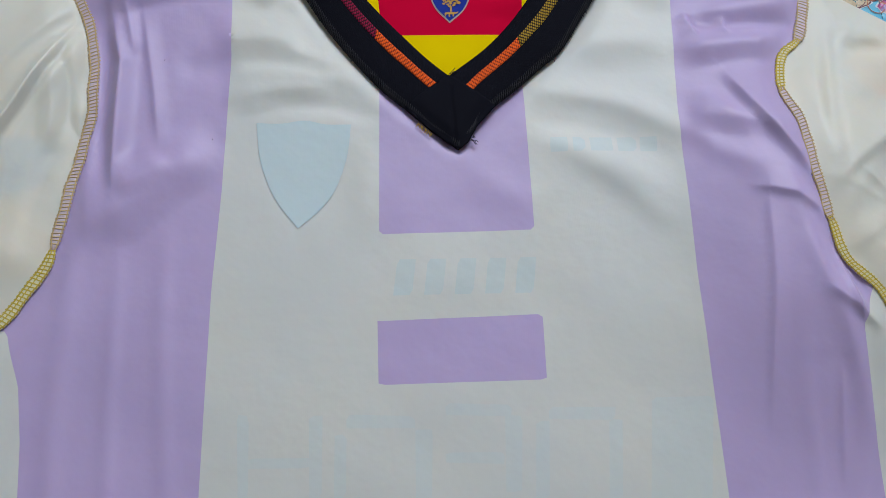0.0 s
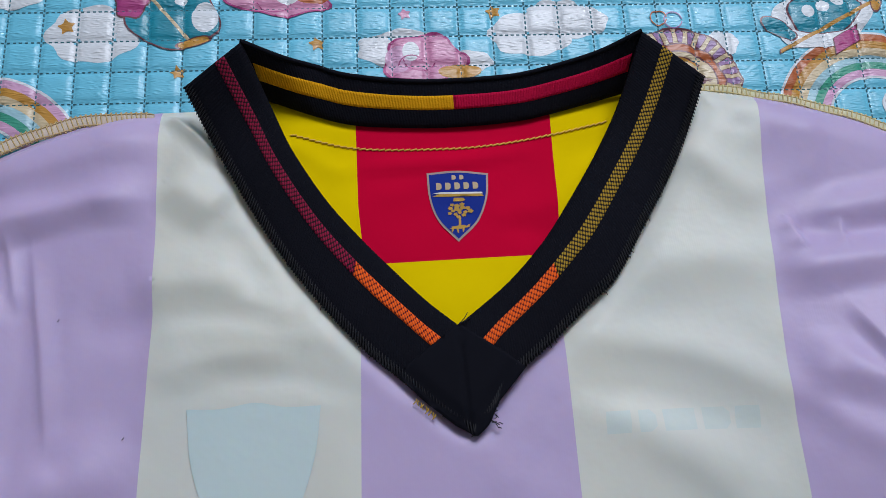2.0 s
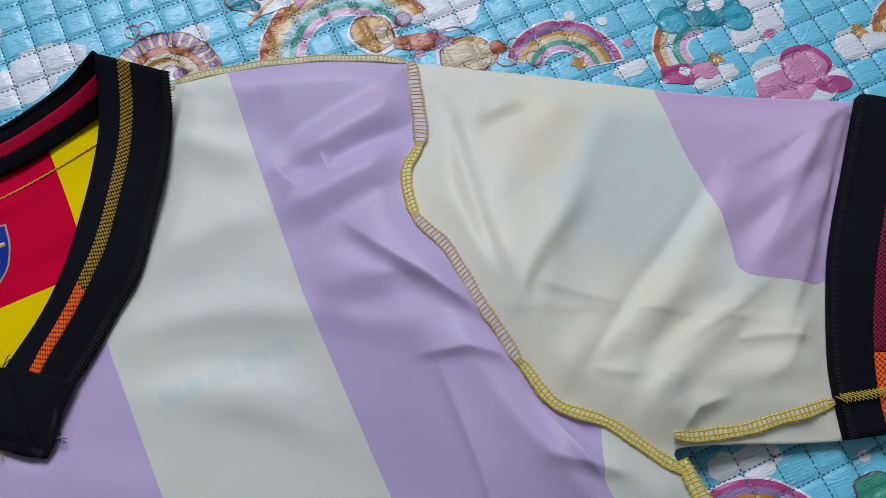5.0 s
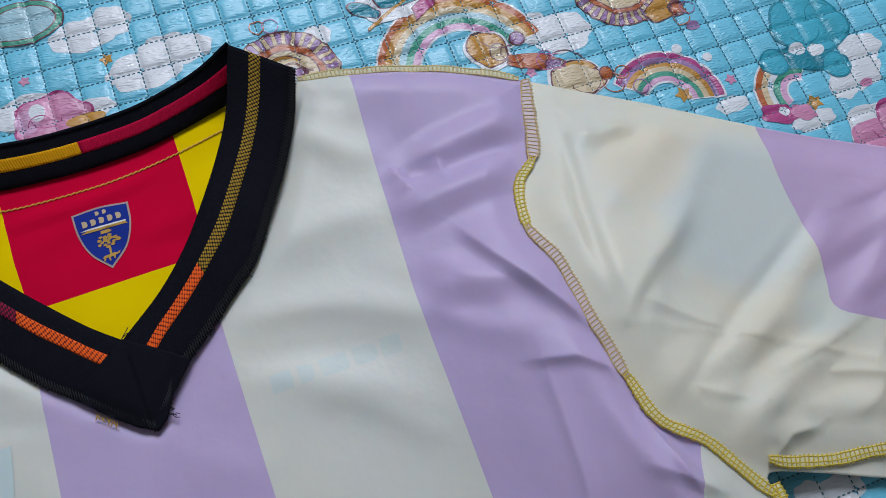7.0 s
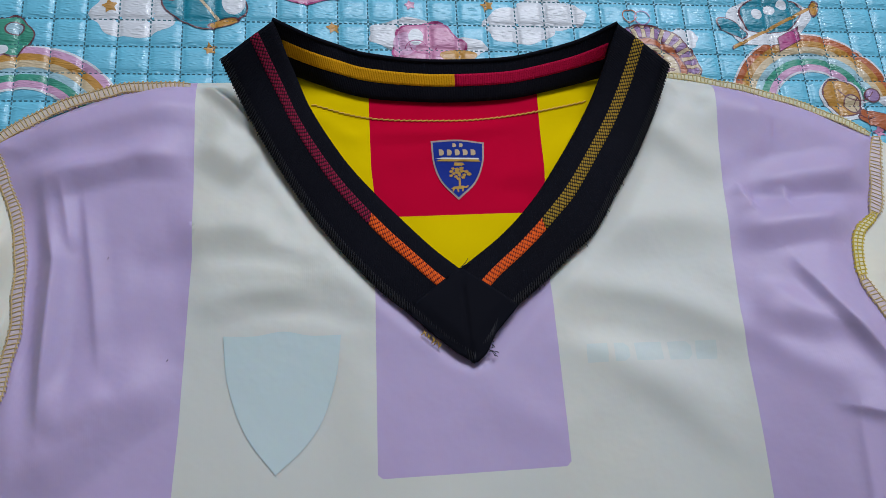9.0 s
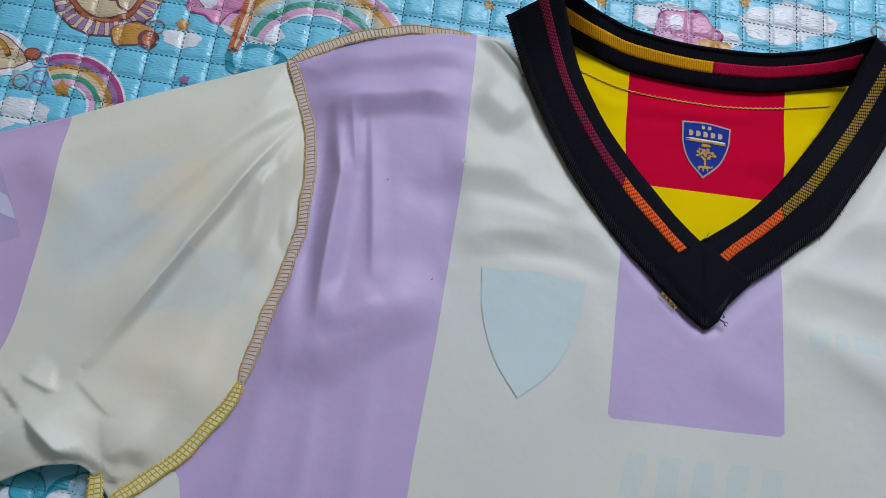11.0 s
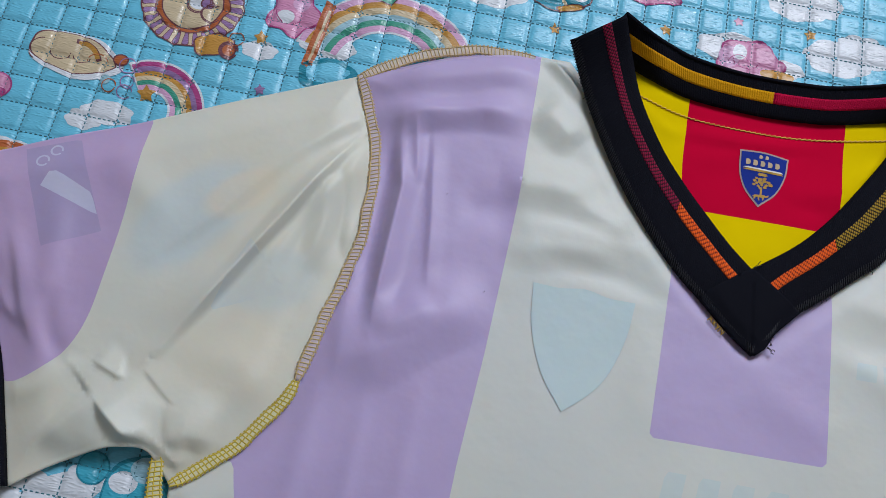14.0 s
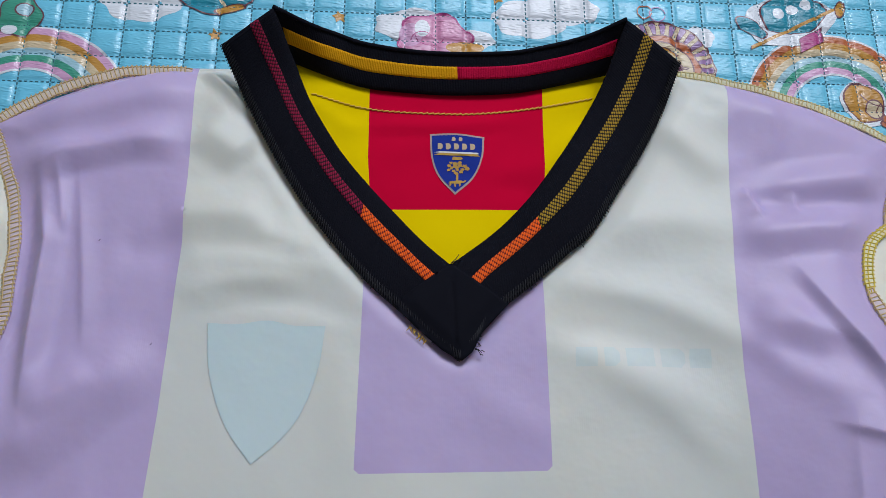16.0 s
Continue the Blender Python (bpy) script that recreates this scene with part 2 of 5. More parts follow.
def spline(points, step=0.004, closed=False):
    """A smooth line through a few control points, in even steps."""
    p = np.array(points, float)
    n = len(p)
    out = []
    for i in range(n if closed else n - 1):
        a, b = p[i], p[(i + 1) % n]
        before = p[i - 1] if (closed or i) else 2 * a - b
        after = p[(i + 2) % n] if (closed or i + 2 < n) else 2 * b - a
        k = max(2, int(np.ceil(np.linalg.norm(b - a) / step)))
        for t in np.arange(k) / k:
            out.append(0.5 * (2 * a + (b - before) * t + (2 * before - 5 * a + 4 * b - after) * t**2 + (3 * a - before - 3 * b + after) * t**3))
    if not closed:
        out.append(p[-1])
    return np.array(out)


def even(line, count):
    """The line in a given number of even steps."""
    d = np.r_[0, np.cumsum(np.linalg.norm(np.diff(line, axis=0), axis=1))]
    at = np.linspace(0, d[-1], count)
    return np.stack([np.interp(at, d, line[:, k]) for k in range(line.shape[1])], 1)


def inside(pts, poly):
    x, y = pts[:, 0], pts[:, 1]
    hit = np.zeros(len(pts), bool)
    for (x0, y0), (x1, y1) in zip(poly, np.roll(poly, -1, 0)):
        cut = (y0 > y) != (y1 > y)
        with np.errstate(divide="ignore", invalid="ignore"):
            hit ^= cut & (x < (x1 - x0) * (y - y0) / (y1 - y0) + x0)
    return hit


def edge_distance(pts, line, closed=True):
    best = np.full(len(pts), 9.0)
    nxt = np.roll(line, -1, 0) if closed else line[1:]
    for a, b in zip(line, nxt):
        d = b - a
        t = np.clip(((pts - a) @ d) / max(d @ d, 1e-12), 0, 1)
        best = np.minimum(best, np.linalg.norm(pts - (a + t[:, None] * d), axis=1))
    return best


def smooth(x):
    x = np.clip(x, 0, 1)
    return x * x * (3 - 2 * x)


def triangles(outline, points, extra=()):
    """Triangles that fill an outline, with the given inner points and inner lines."""
    co, edges = [], []
    for line, closed in [(outline, True), *[(e, False) for e in extra]]:
        s = len(co)
        co += [tuple(p[:2]) for p in line]
        edges += [(s + i, s + i + 1) for i in range(len(line) - 1)]
        if closed:
            edges.append((len(co) - 1, s))
    co += [tuple(p[:2]) for p in points]
    v, _, f, *_ = delaunay_2d_cdt([Vector(c) for c in co], edges, [], 0, 1e-6)
    v = np.array([tuple(p) for p in v])
    f = np.array([t for t in f if len(t) == 3])
    mid = v[f].mean(1)
    f = f[inside(mid, np.array(outline)[:, :2])]
    return v, f


def lattice(outline, step, extra=(), rings=()):
    lo, hi = outline.min(0), outline.max(0)
    g = np.stack(np.meshgrid(np.arange(lo[0], hi[0], step), np.arange(lo[1], hi[1], step * 0.87)), -1)
    g[1::2, :, 0] += step / 2
    g = g.reshape(-1, 2)
    g = g[inside(g, outline)]
    if rings:
        g = g[edge_distance(g, outline) > rings[-1] + step * 0.5]
        ring_points = []
        d = np.roll(outline, -1, 0) - np.roll(outline, 1, 0)
        nor = np.stack([-d[:, 1], d[:, 0]], 1) / (np.linalg.norm(d, axis=1, keepdims=True) + 1e-12)
        for r in rings:
            for sign in (1, -1):
                q = outline + sign * r * nor
                q = q[inside(q, outline)]
                if len(q):
                    ring_points.append(q[edge_distance(q, outline) > r * 0.93])
        g = np.vstack([g, *ring_points])
    keep = edge_distance(g, outline) > step * (0.2 if rings else 0.45)
    for e in extra:
        keep &= edge_distance(g, e, False) > step * 0.35
    return g[keep]


def swell(p):
    """How far the bunched cloth round the right armhole stands off the mat."""
    x, y = p[:, 0], p[:, 1]
    across = np.exp(-(((x - 0.212) / np.where(x < 0.212, 0.072, 0.064)) ** 2))
    along = smooth((0.385 - y) / 0.155) * (0.06 + 0.94 * smooth((y - 0.05) / 0.125))
    return 0.027 * across * along


def settled(p):
    """Cloth points with that swelling; raised cloth is drawn inwards."""
    p = np.array(p, float)
    b = swell(p)
    return np.c_[p[:, 0] - b * (p[:, 0] - 0.09) / 0.41, p[:, 1] - b * (p[:, 1] - 0.15) / 0.41, p[:, 2] + b]


def cloth(name, outline, height, mats, regions, step, parent, label="", thick=0.0009, fine=None, lines=()):
    """A sheet of cloth with an outline, a height over the ground and coloured regions, closed below by its own thickness."""
    extra = []
    for poly, _ in regions:
        closed = np.vstack([poly, poly[:1]])
        extra.append(closed)
    # region lines are cut to the sheet
    cut = []
    for e in extra:
        run = []
        ok = inside(e, outline) & (edge_distance(e, outline) > step * 0.2)
        for p, k in zip(e, ok):
            if k:
                run.append(p)
            else:
                if len(run) > 1:
                    cut.append(np.array(run))
                run = []
        if len(run) > 1:
            cut.append(np.array(run))
    cut += [even(np.array(e, float), max(3, int(np.linalg.norm(np.diff(e, axis=0), axis=1).sum() / step))) for e in lines]
    pts = lattice(outline, step, cut, (0.0012, 0.003, 0.0055))
    if fine:
        pts = pts[fine(pts)]
    # closer rows of points beside sharp folds
    beside = []
    for e in lines:
        e = even(np.array(e, float), max(3, int(np.linalg.norm(np.diff(e, axis=0), axis=1).sum() / 0.0016)))
        d = np.gradient(e, axis=0)
        nor = np.stack([-d[:, 1], d[:, 0]], 1) / (np.linalg.norm(d, axis=1, keepdims=True) + 1e-12)
        pts = pts[edge_distance(pts, e, False) > 0.0036]
        beside += [e + k * nor for k in (-0.0030, -0.0018, -0.0008, 0.0008, 0.0018, 0.0030)]
    if beside:
        q = np.vstack(beside)
        q = q[inside(q, outline)]
        pts = np.vstack([pts, q[edge_distance(q, outline) > step * 0.3]])
    v, f = triangles(outline, pts, cut)
    z = height(v)
    top = np.c_[v, z]
    low = np.c_[v, z - thick]
    n = len(v)
    mid = v[f].mean(1)
    idx = np.zeros(len(f), int)
    for poly, k in regions:
        idx[inside(mid, poly)] = k
    sides, count = [], {}
    for t in f:
        for a, b in ((t[0], t[1]), (t[1], t[2]), (t[2], t[0])):
            count[(a, b)] = 1
    for a, b in count:
        if (b, a) not in count:
            sides.append((b, a, a + n, b + n))
    faces = [tuple(t) for t in f] + [tuple(t[::-1] + n) for t in f] + sides
    index = list(idx) + list(idx) + [0] * len(sides)
    me = mesh_of(name, settled(np.vstack([top, low])), faces, mats, index)
    return link(name, me, parent, label)


def ribbon(name, a, b, mats, parent, label="", t0=0.0, t1=1.0, lift=0.0, bulge=0.0008, thick=0.002, s0=0.0, s1=1.0, across=8, step=0.0025, whole=1.0):
    """A band between two lines in space, with a rounded face and real thickness. UV is in metres along and across."""
    length = np.linalg.norm(np.diff(a, axis=0), axis=1).sum()
    n = max(3, int(length / step))
    a, b = even(a, n), even(b, n)
    k0, k1 = int(round(s0 * (n - 1))), int(round(s1 * (n - 1)))
    a, b = a[k0 : k1 + 1], b[k0 : k1 + 1]
    n = len(a)
    ts = np.linspace(t0, t1, across + 1)
    p = a[:, None] * (1 - ts[None, :, None]) + b[:, None] * ts[None, :, None]
    along = np.gradient(p, axis=0)
    cross = np.broadcast_to((b - a)[:, None], p.shape)
    nor = np.cross(along, cross)
    nor /= np.linalg.norm(nor, axis=2, keepdims=True) + 1e-12
    nor *= np.sign(nor[..., 2:3]) + (nor[..., 2:3] == 0)
    p = p + nor * (lift + bulge * (1 - (2 * ts - 1) ** 4) * whole)[None, :, None]
    q = p - nor * thick
    m = across + 1
    verts = settled(np.vstack([p.reshape(-1, 3), q.reshape(-1, 3)]))
    w = np.linalg.norm(b - a, axis=1).mean()
    uv = np.stack(np.broadcast_arrays(np.linspace(s0, s1, n)[:, None] * length, ts[None, :] * w), -1).reshape(-1, 2)
    uv = np.vstack([uv, uv])
    g = n * m
    faces = []
    for i in range(n - 1):
        for j in range(across):
            c = i * m + j
            faces.append((c, c + 1, c + m + 1, c + m))
            faces.append((g + c, g + c + m, g + c + m + 1, g + c + 1))
        c, d = i * m, i * m + across
        faces.append((c, c + m, g + c + m, g + c))
        faces.append((d, g + d, g + d + m, d + m))
    for j in range(across):
        faces.append((j, g + j, g + j + 1, j + 1))
        c = (n - 1) * m + j
        faces.append((c, c + 1, g + c + 1, g + c))
    me = mesh_of(name, verts, faces, mats, None, uv)
    bm = bmesh.new()
    bm.from_mesh(me)
    bmesh.ops.recalc_face_normals(bm, faces=bm.faces)
    bm.to_mesh(me)
    bm.free()
    return link(name, me, parent, label)


def tubes(name, lines, radius, mat, parent, label="", sides=4):
    """Threads: each line becomes a thin tube; all in one mesh."""
    verts, faces = [], []
    for line in lines:
        line = np.array(line, float)
        d = np.gradient(line, axis=0)
        d /= np.linalg.norm(d, axis=1, keepdims=True) + 1e-12
        u = np.cross(d, (0, 0, 1.0))
        u /= np.linalg.norm(u, axis=1, keepdims=True) + 1e-9
        w = np.cross(u, d)
        s = len(verts)
        for k in range(len(line)):
            for j in range(sides):
                an = 2 * math.pi * j / sides
                verts.append(line[k] + radius * (math.cos(an) * u[k] + math.sin(an) * w[k]))
        for k in range(len(line) - 1):
            for j in range(sides):
                a, b = s + k * sides + j, s + k * sides + (j + 1) % sides
                faces.append((a, b, b + sides, a + sides))
    return link(name, mesh_of(name, settled(verts), faces, mat), parent, label)


# ---- the room round the mat ----


def box(name, x0, x1, y0, y1, z0, z1, mat, label, category):
    me = bpy.data.meshes.new(name)
    bm = bmesh.new()
    bmesh.ops.create_cube(bm, size=1)
    for v in bm.verts:
        v.co = ((x0 + x1) / 2 + v.co.x * (x1 - x0), (y0 + y1) / 2 + v.co.y * (y1 - y0), (z0 + z1) / 2 + v.co.z * (z1 - z0))
    bm.to_mesh(me)
    bm.free()
    me.materials.append(mat)
    return tagged(new(name, me), label, category, kind="structure")


box("floor", -2.4, 2.4, -2.4, 1.9, -0.12, -0.006, BOARDS, "plain laminate floor under the play mat", "floor")
box("ceiling", -2.4, 2.4, -2.4, 1.9, 2.6, 2.7, PLASTER, "plain white ceiling over the room", "ceiling")
box("wall_west", -2.5, -2.4, -2.4, 1.9, -0.12, 2.7, PLASTER, "plain white plaster side wall", "wall")
box("wall_east", 2.4, 2.5, -2.4, 1.9, -0.12, 2.7, PLASTER, "plain white plaster side wall", "wall")
box("wall_south", -2.5, 2.5, -2.5, -2.4, -0.12, 2.7, PLASTER, "plain white plaster wall behind the camera", "wall")
north = box("wall_north", -2.5, 2.5, 1.9, 2.0, -0.12, 1.3, PLASTER, "plain white plaster wall with a window opening", "wall")
box("wall_north_head", -2.5, 2.5, 1.9, 2.0, 2.5, 2.7, PLASTER, "white plaster over the window opening", "wall")
box("wall_north_left", -2.5, -0.2, 1.9, 2.0, 1.3, 2.5, PLASTER, "white plaster beside the window opening", "wall")
box("wall_north_right", 1.3, 2.5, 1.9, 2.0, 1.3, 2.5, PLASTER, "white plaster beside the window opening", "wall")

# ---- the quilted mat ----
CELL, TURN = 0.01584, radians(-0.73)
ORIGIN = np.array((-0.1791, 0.4427))
E1, E2 = np.array((math.cos(TURN), math.sin(TURN))), np.array((-math.sin(TURN), math.cos(TURN)))
PUFF = 0.0015


def to_grid(p):
    d = np.asarray(p, float) - ORIGIN
    return np.stack([d @ E1, d @ E2], -1) / CELL


def to_world(g):
    g = np.asarray(g, float) * CELL
    return ORIGIN + g[..., :1] * E1 + g[..., 1:] * E2


FINE = 10
_f = np.abs(2 * np.arange(FINE + 1) / FINE - 1)
_profile = PUFF * (((1 - _f[:, None] ** 6) * (1 - _f[None, :] ** 6)) ** 0.75 - 1.0)


def mat_height(p):
    """Height of the quilting: pillowed squares, flat between the points of its fine grid."""
    g = to_grid(p)
    c = (g - np.floor(g + 1e-9)) * FINE
    i = np.clip(np.floor(c + 1e-7).astype(int), 0, FINE - 1)
    t = np.clip(c - i, 0, 1)
    x, y, tx, ty = i[..., 0], i[..., 1], t[..., 0], t[..., 1]
    return (_profile[x, y] * (1 - tx) + _profile[x + 1, y] * tx) * (1 - ty) + (_profile[x, y + 1] * (1 - tx) + _profile[x + 1, y + 1] * tx) * ty


def mat_lines(lo, hi, fine_lo, fine_hi):
    out = []
    for c in range(lo, hi):
        n = 10 if fine_lo <= c < fine_hi else 3
        out += [c + k / n for k in range(n)]
    return np.array(out + [hi])


play_mat = tagged(new("play_mat"), "glossy blue quilted play mat with cloud and rainbow print", "play mat")
GX, GY = mat_lines(-55, 75, -20, 45), mat_lines(-78, 35, -26, 7)
gx, gy = np.meshgrid(GX, GY)
grid_points = to_world(np.stack([gx, gy], -1).reshape(-1, 2))
nx, ny = len(GX), len(GY)
ii = (np.arange(ny - 1)[:, None] * nx + np.arange(nx - 1)[None, :]).ravel()
quads = np.stack([ii, ii + 1, ii + nx + 1, ii + nx], 1)
link("quilted_sheet", mesh_of("quilted_sheet", np.c_[grid_points, mat_height(grid_points)], quads.tolist(), SKY), play_mat)
rim = to_world(np.array([(-55, -78), (75, -78), (75, 35), (-55, 35)], float))
link("foam_backing", mesh_of("foam_backing", [(*p, z) for z in (-0.0022, -0.006) for p in rim], [(0, 1, 5, 4), (1, 2, 6, 5), (2, 3, 7, 6), (3, 0, 4, 7), (7, 6, 5, 4)], WHITE, smooth=False), play_mat)


layers = []


def print_on_mat(name, shapes, label=""):
    """A printed motif that follows the quilting. shapes: outlines with a material; a later one covers those before it. Pieces that do not touch become parts of their own."""
    co, edges, polys = [], [], []
    # drawn motifs have a thin inked outline
    if name in ("ochre_print", "sand_print", "round_maned_print", "green_print", "toy_plane_print"):
        inked = []
        for poly, mat in shapes:
            poly = np.array(poly, float)
            mid = poly.mean(0)
            size = np.linalg.norm(poly - mid, axis=1).mean()
            if mat is not WHITE and size > 0.0036:
                inked.append((poly, INK))
                poly = mid + (poly - mid) * (1 - 0.0008 / size)
            inked.append((poly, mat))
        shapes = inked
    for poly, mat in shapes:
        poly = np.array(poly, float)
        ring = np.vstack([poly, poly[:1]])
        poly = even(ring, max(8, int(np.linalg.norm(np.diff(ring, axis=0), axis=1).sum() / 0.0012)))[:-1]
        polys.append((poly, mat))
        s = len(co)
        co += poly.tolist()
        edges += [(s + k, s + (k + 1) % len(poly)) for k in range(len(poly))]
    bounds = np.array(co)
    g = to_grid(bounds)
    lo, hi = np.floor(g.min(0) * FINE), np.ceil(g.max(0) * FINE)
    q = to_world(np.stack(np.meshgrid(np.arange(lo[0], hi[0] + 1) / FINE, np.arange(lo[1], hi[1] + 1) / FINE), -1).reshape(-1, 2))
    within = np.zeros(len(q), bool)
    for poly, _ in polys:
        within |= inside(q, poly)
    co += q[within].tolist()
    v, _, f, *_ = delaunay_2d_cdt([Vector(c) for c in co], edges, [], 0, 2e-5)
    v = np.array([tuple(p) for p in v])
    f = np.array([t for t in f if len(t) == 3])
    mid = v[f].mean(1)
    top = np.full(len(f), -1)
    mats = []
    for poly, mat in polys:
        if mat not in mats:
            mats.append(mat)
        top[inside(mid, poly)] = mats.index(mat)
    f, top = f[top >= 0], top[top >= 0]
    layers.append(name)
    z = mat_height(v) + 0.0001 + 0.000005 * min(len(layers), 70)
    root = list(range(len(v)))

    def find(i):
        while root[i] != i:
            root[i] = root[root[i]]
            i = root[i]
        return i

    for t in f:
        root[find(t[0])] = find(t[1])
        root[find(t[1])] = find(t[2])
    owner = np.array([find(t[0]) for t in f])
    for o in np.unique(owner):
        ft = f[owner == o]
        if len(ft) < 6:
            continue
        used, back = np.unique(ft, return_inverse=True)
        link(name, mesh_of(name, np.c_[v[used], z[used]], back.reshape(ft.shape).tolist(), mats, top[owner == o].tolist()), play_mat, label)


def blob(x, y, rx, ry, turn=0.0, wob=0.0, lobes=5, phase=0.0, n=40):
    an = np.linspace(0, 2 * math.pi, n, endpoint=False)
    r = 1 + wob * np.cos(lobes * an + phase) + 0.4 * wob * np.cos((lobes - 2) * an + 2.1 * phase)
    c, s = math.cos(radians(turn)), math.sin(radians(turn))
    px, py = rx * r * np.cos(an), ry * r * np.sin(an)
    return np.stack([x + c * px - s * py, y + s * px + c * py], 1)


def arc_band(x, y, r0, r1, a0, a1, squash=1.0):
    an = np.radians(np.linspace(a0, a1, 30))
    outer = np.stack([x + r1 * np.cos(an), y + squash * r1 * np.sin(an)], 1)
    inner = np.stack([x + r0 * np.cos(an), y + squash * r0 * np.sin(an)], 1)[::-1]
    return np.vstack([outer, inner])


def star(x, y, r, turn=0.0):
    an = np.radians(turn + 90 + 36 * np.arange(10))
    rr = np.where(np.arange(10) % 2 == 0, r, r * 0.5)
    return np.stack([x + rr * np.cos(an), y + rr * np.sin(an)], 1)


def rainbow(x, y, r, width, a0, a1, colours, squash=1.0):
    shapes = [(arc_band(x, y, r - width - 0.0012, r + 0.0012, a0 - 2, a1 + 2, squash), WHITE)]
    w = width / len(colours)
    for k, c in enumerate(colours):
        shapes.append((arc_band(x, y, r - (k + 1) * w, r - k * w, a0, a1, squash), c))
    print_on_mat("rainbow_print", shapes, "printed rainbow in soft colours")


def cloud(*puffs):
    print_on_mat("cloud_print", [(blob(x, y, rx, ry, 0, 0.06, 7, 37 * x + 90 * y), WHITE) for x, y, rx, ry in puffs], "printed white cloud")


def small_star(x, y, r, mat=MUSTARD, turn=0):
    print_on_mat("star_print", [(star(x, y, r, turn), mat)], "small printed star")

# clouds
cloud((-0.156, 0.446, 0.021, 0.015), (-0.137, 0.452, 0.012, 0.008))
cloud((0.045, 0.440, 0.020, 0.012), (0.066, 0.446, 0.016, 0.009), (0.058, 0.452, 0.014, 0.006))
cloud((0.020, 0.470, 0.018, 0.010), (0.034, 0.474, 0.012, 0.010))
cloud((-0.015, 0.434, 0.022, 0.010), (0.012, 0.426, 0.014, 0.006))
cloud((0.262, 0.392, 0.017, 0.013), (0.247, 0.400, 0.012, 0.010))
cloud((0.135, 0.432, 0.008, 0.007))
cloud((0.408, 0.318, 0.016, 0.012), (0.418, 0.330, 0.013, 0.009), (0.396, 0.311, 0.008, 0.008))
cloud((0.370, 0.298, 0.013, 0.006), (0.332, 0.321, 0.010, 0.005))
cloud((0.449, 0.285, 0.012, 0.010), (0.466, 0.283, 0.012, 0.008))
cloud((-0.449, 0.318, 0.014, 0.011), (-0.436, 0.326, 0.010, 0.008))
cloud((-0.448, 0.281, 0.010, 0.005), (-0.436, 0.277, 0.008, 0.004))
cloud((-0.396, 0.292, 0.012, 0.006), (-0.381, 0.287, 0.010, 0.005))
cloud((-0.345, 0.322, 0.014, 0.007), (-0.356, 0.316, 0.010, 0.006))
cloud((-0.326, 0.127, 0.015, 0.011), (-0.307, 0.131, 0.010, 0.008), (-0.299, 0.137, 0.010, 0.008))
cloud((-0.387, 0.119, 0.010, 0.004), (-0.371, 0.131, 0.006, 0.003))
cloud((0.285, 0.122, 0.012, 0.008), (0.270, 0.126, 0.008, 0.006))
cloud((-0.240, 0.386, 0.016, 0.007), (-0.276, 0.376, 0.010, 0.006))
cloud((0.345, 0.087, 0.007, 0.006), (0.330, 0.103, 0.003, 0.003))
cloud((-0.070, 0.470, 0.016, 0.006), (-0.195, 0.468, 0.016, 0.008))

# rainbows
WARM = [RUST, MUSTARD, SAND, PALE, GREEN, ROSE]
COOL = [MAGENTA, VIOLET, MUSTARD, SAND, GREEN, ROSE]
rainbow(0.204, 0.387, 0.0475, 0.0225, 12, 168, WARM)
rainbow(0.300, 0.333, 0.031, 0.018, -10, 140, COOL)
rainbow(0.372, 0.3155, 0.0255, 0.017, 60, 205, [RUST, SAND, WHITE, GREEN, ROSE])
rainbow(0.487, 0.272, 0.030, 0.016, 40, 150, WARM)
rainbow(-0.207, 0.374, 0.0515, 0.023, 15, 165, [ROSE, MUSTARD, SAND, PALE, GREEN, ROSE])
rainbow(-0.326, 0.327, 0.030, 0.017, -5, 120, COOL)
rainbow(-0.358, 0.083, 0.036, 0.020, -5, 135, [RUST, VIOLET, MUSTARD, SAND, GREEN, ROSE])
rainbow(-0.440, 0.203, 0.044, 0.022, 40, 150, [RUST, MUSTARD, SAND, GREEN, ROSE])
rainbow(0.263, 0.082, 0.0375, 0.020, 15, 165, [MAGENTA, VIOLET, MUSTARD, SAND, GREEN, ROSE])
rainbow(-0.388, 0.268, 0.028, 0.012, 40, 120, [RUST, MUSTARD, SAND])

# stars and dots
for x, y, r, m in ((-0.055, 0.4377, 0.0042, MUSTARD), (0.0278, 0.4523, 0.0042, MUSTARD), (-0.168, 0.4499, 0.0045, MUSTARD), (-0.1176, 0.4248, 0.004, MUSTARD), (0.376, 0.3075, 0.0052, MUSTARD), (0.455, 0.2908, 0.0055, MUSTARD), (-0.4408, 0.3058, 0.0052, VIOLET), (-0.3283, 0.3372, 0.0055, MUSTARD), (-0.277, 0.384, 0.0045, MUSTARD), (0.309, 0.335, 0.0055, MUSTARD), (-0.418, 0.178, 0.0045, VIOLET), (-0.270, 0.352, 0.0035, VIOLET), (-0.014, 0.452, 0.0035, PINK), (0.338, 0.335, 0.004, PINK), (0.236, 0.374, 0.004, PINK), (-0.286, 0.111, 0.0045, PINK)):
    small_star(x, y, r, m, 12)
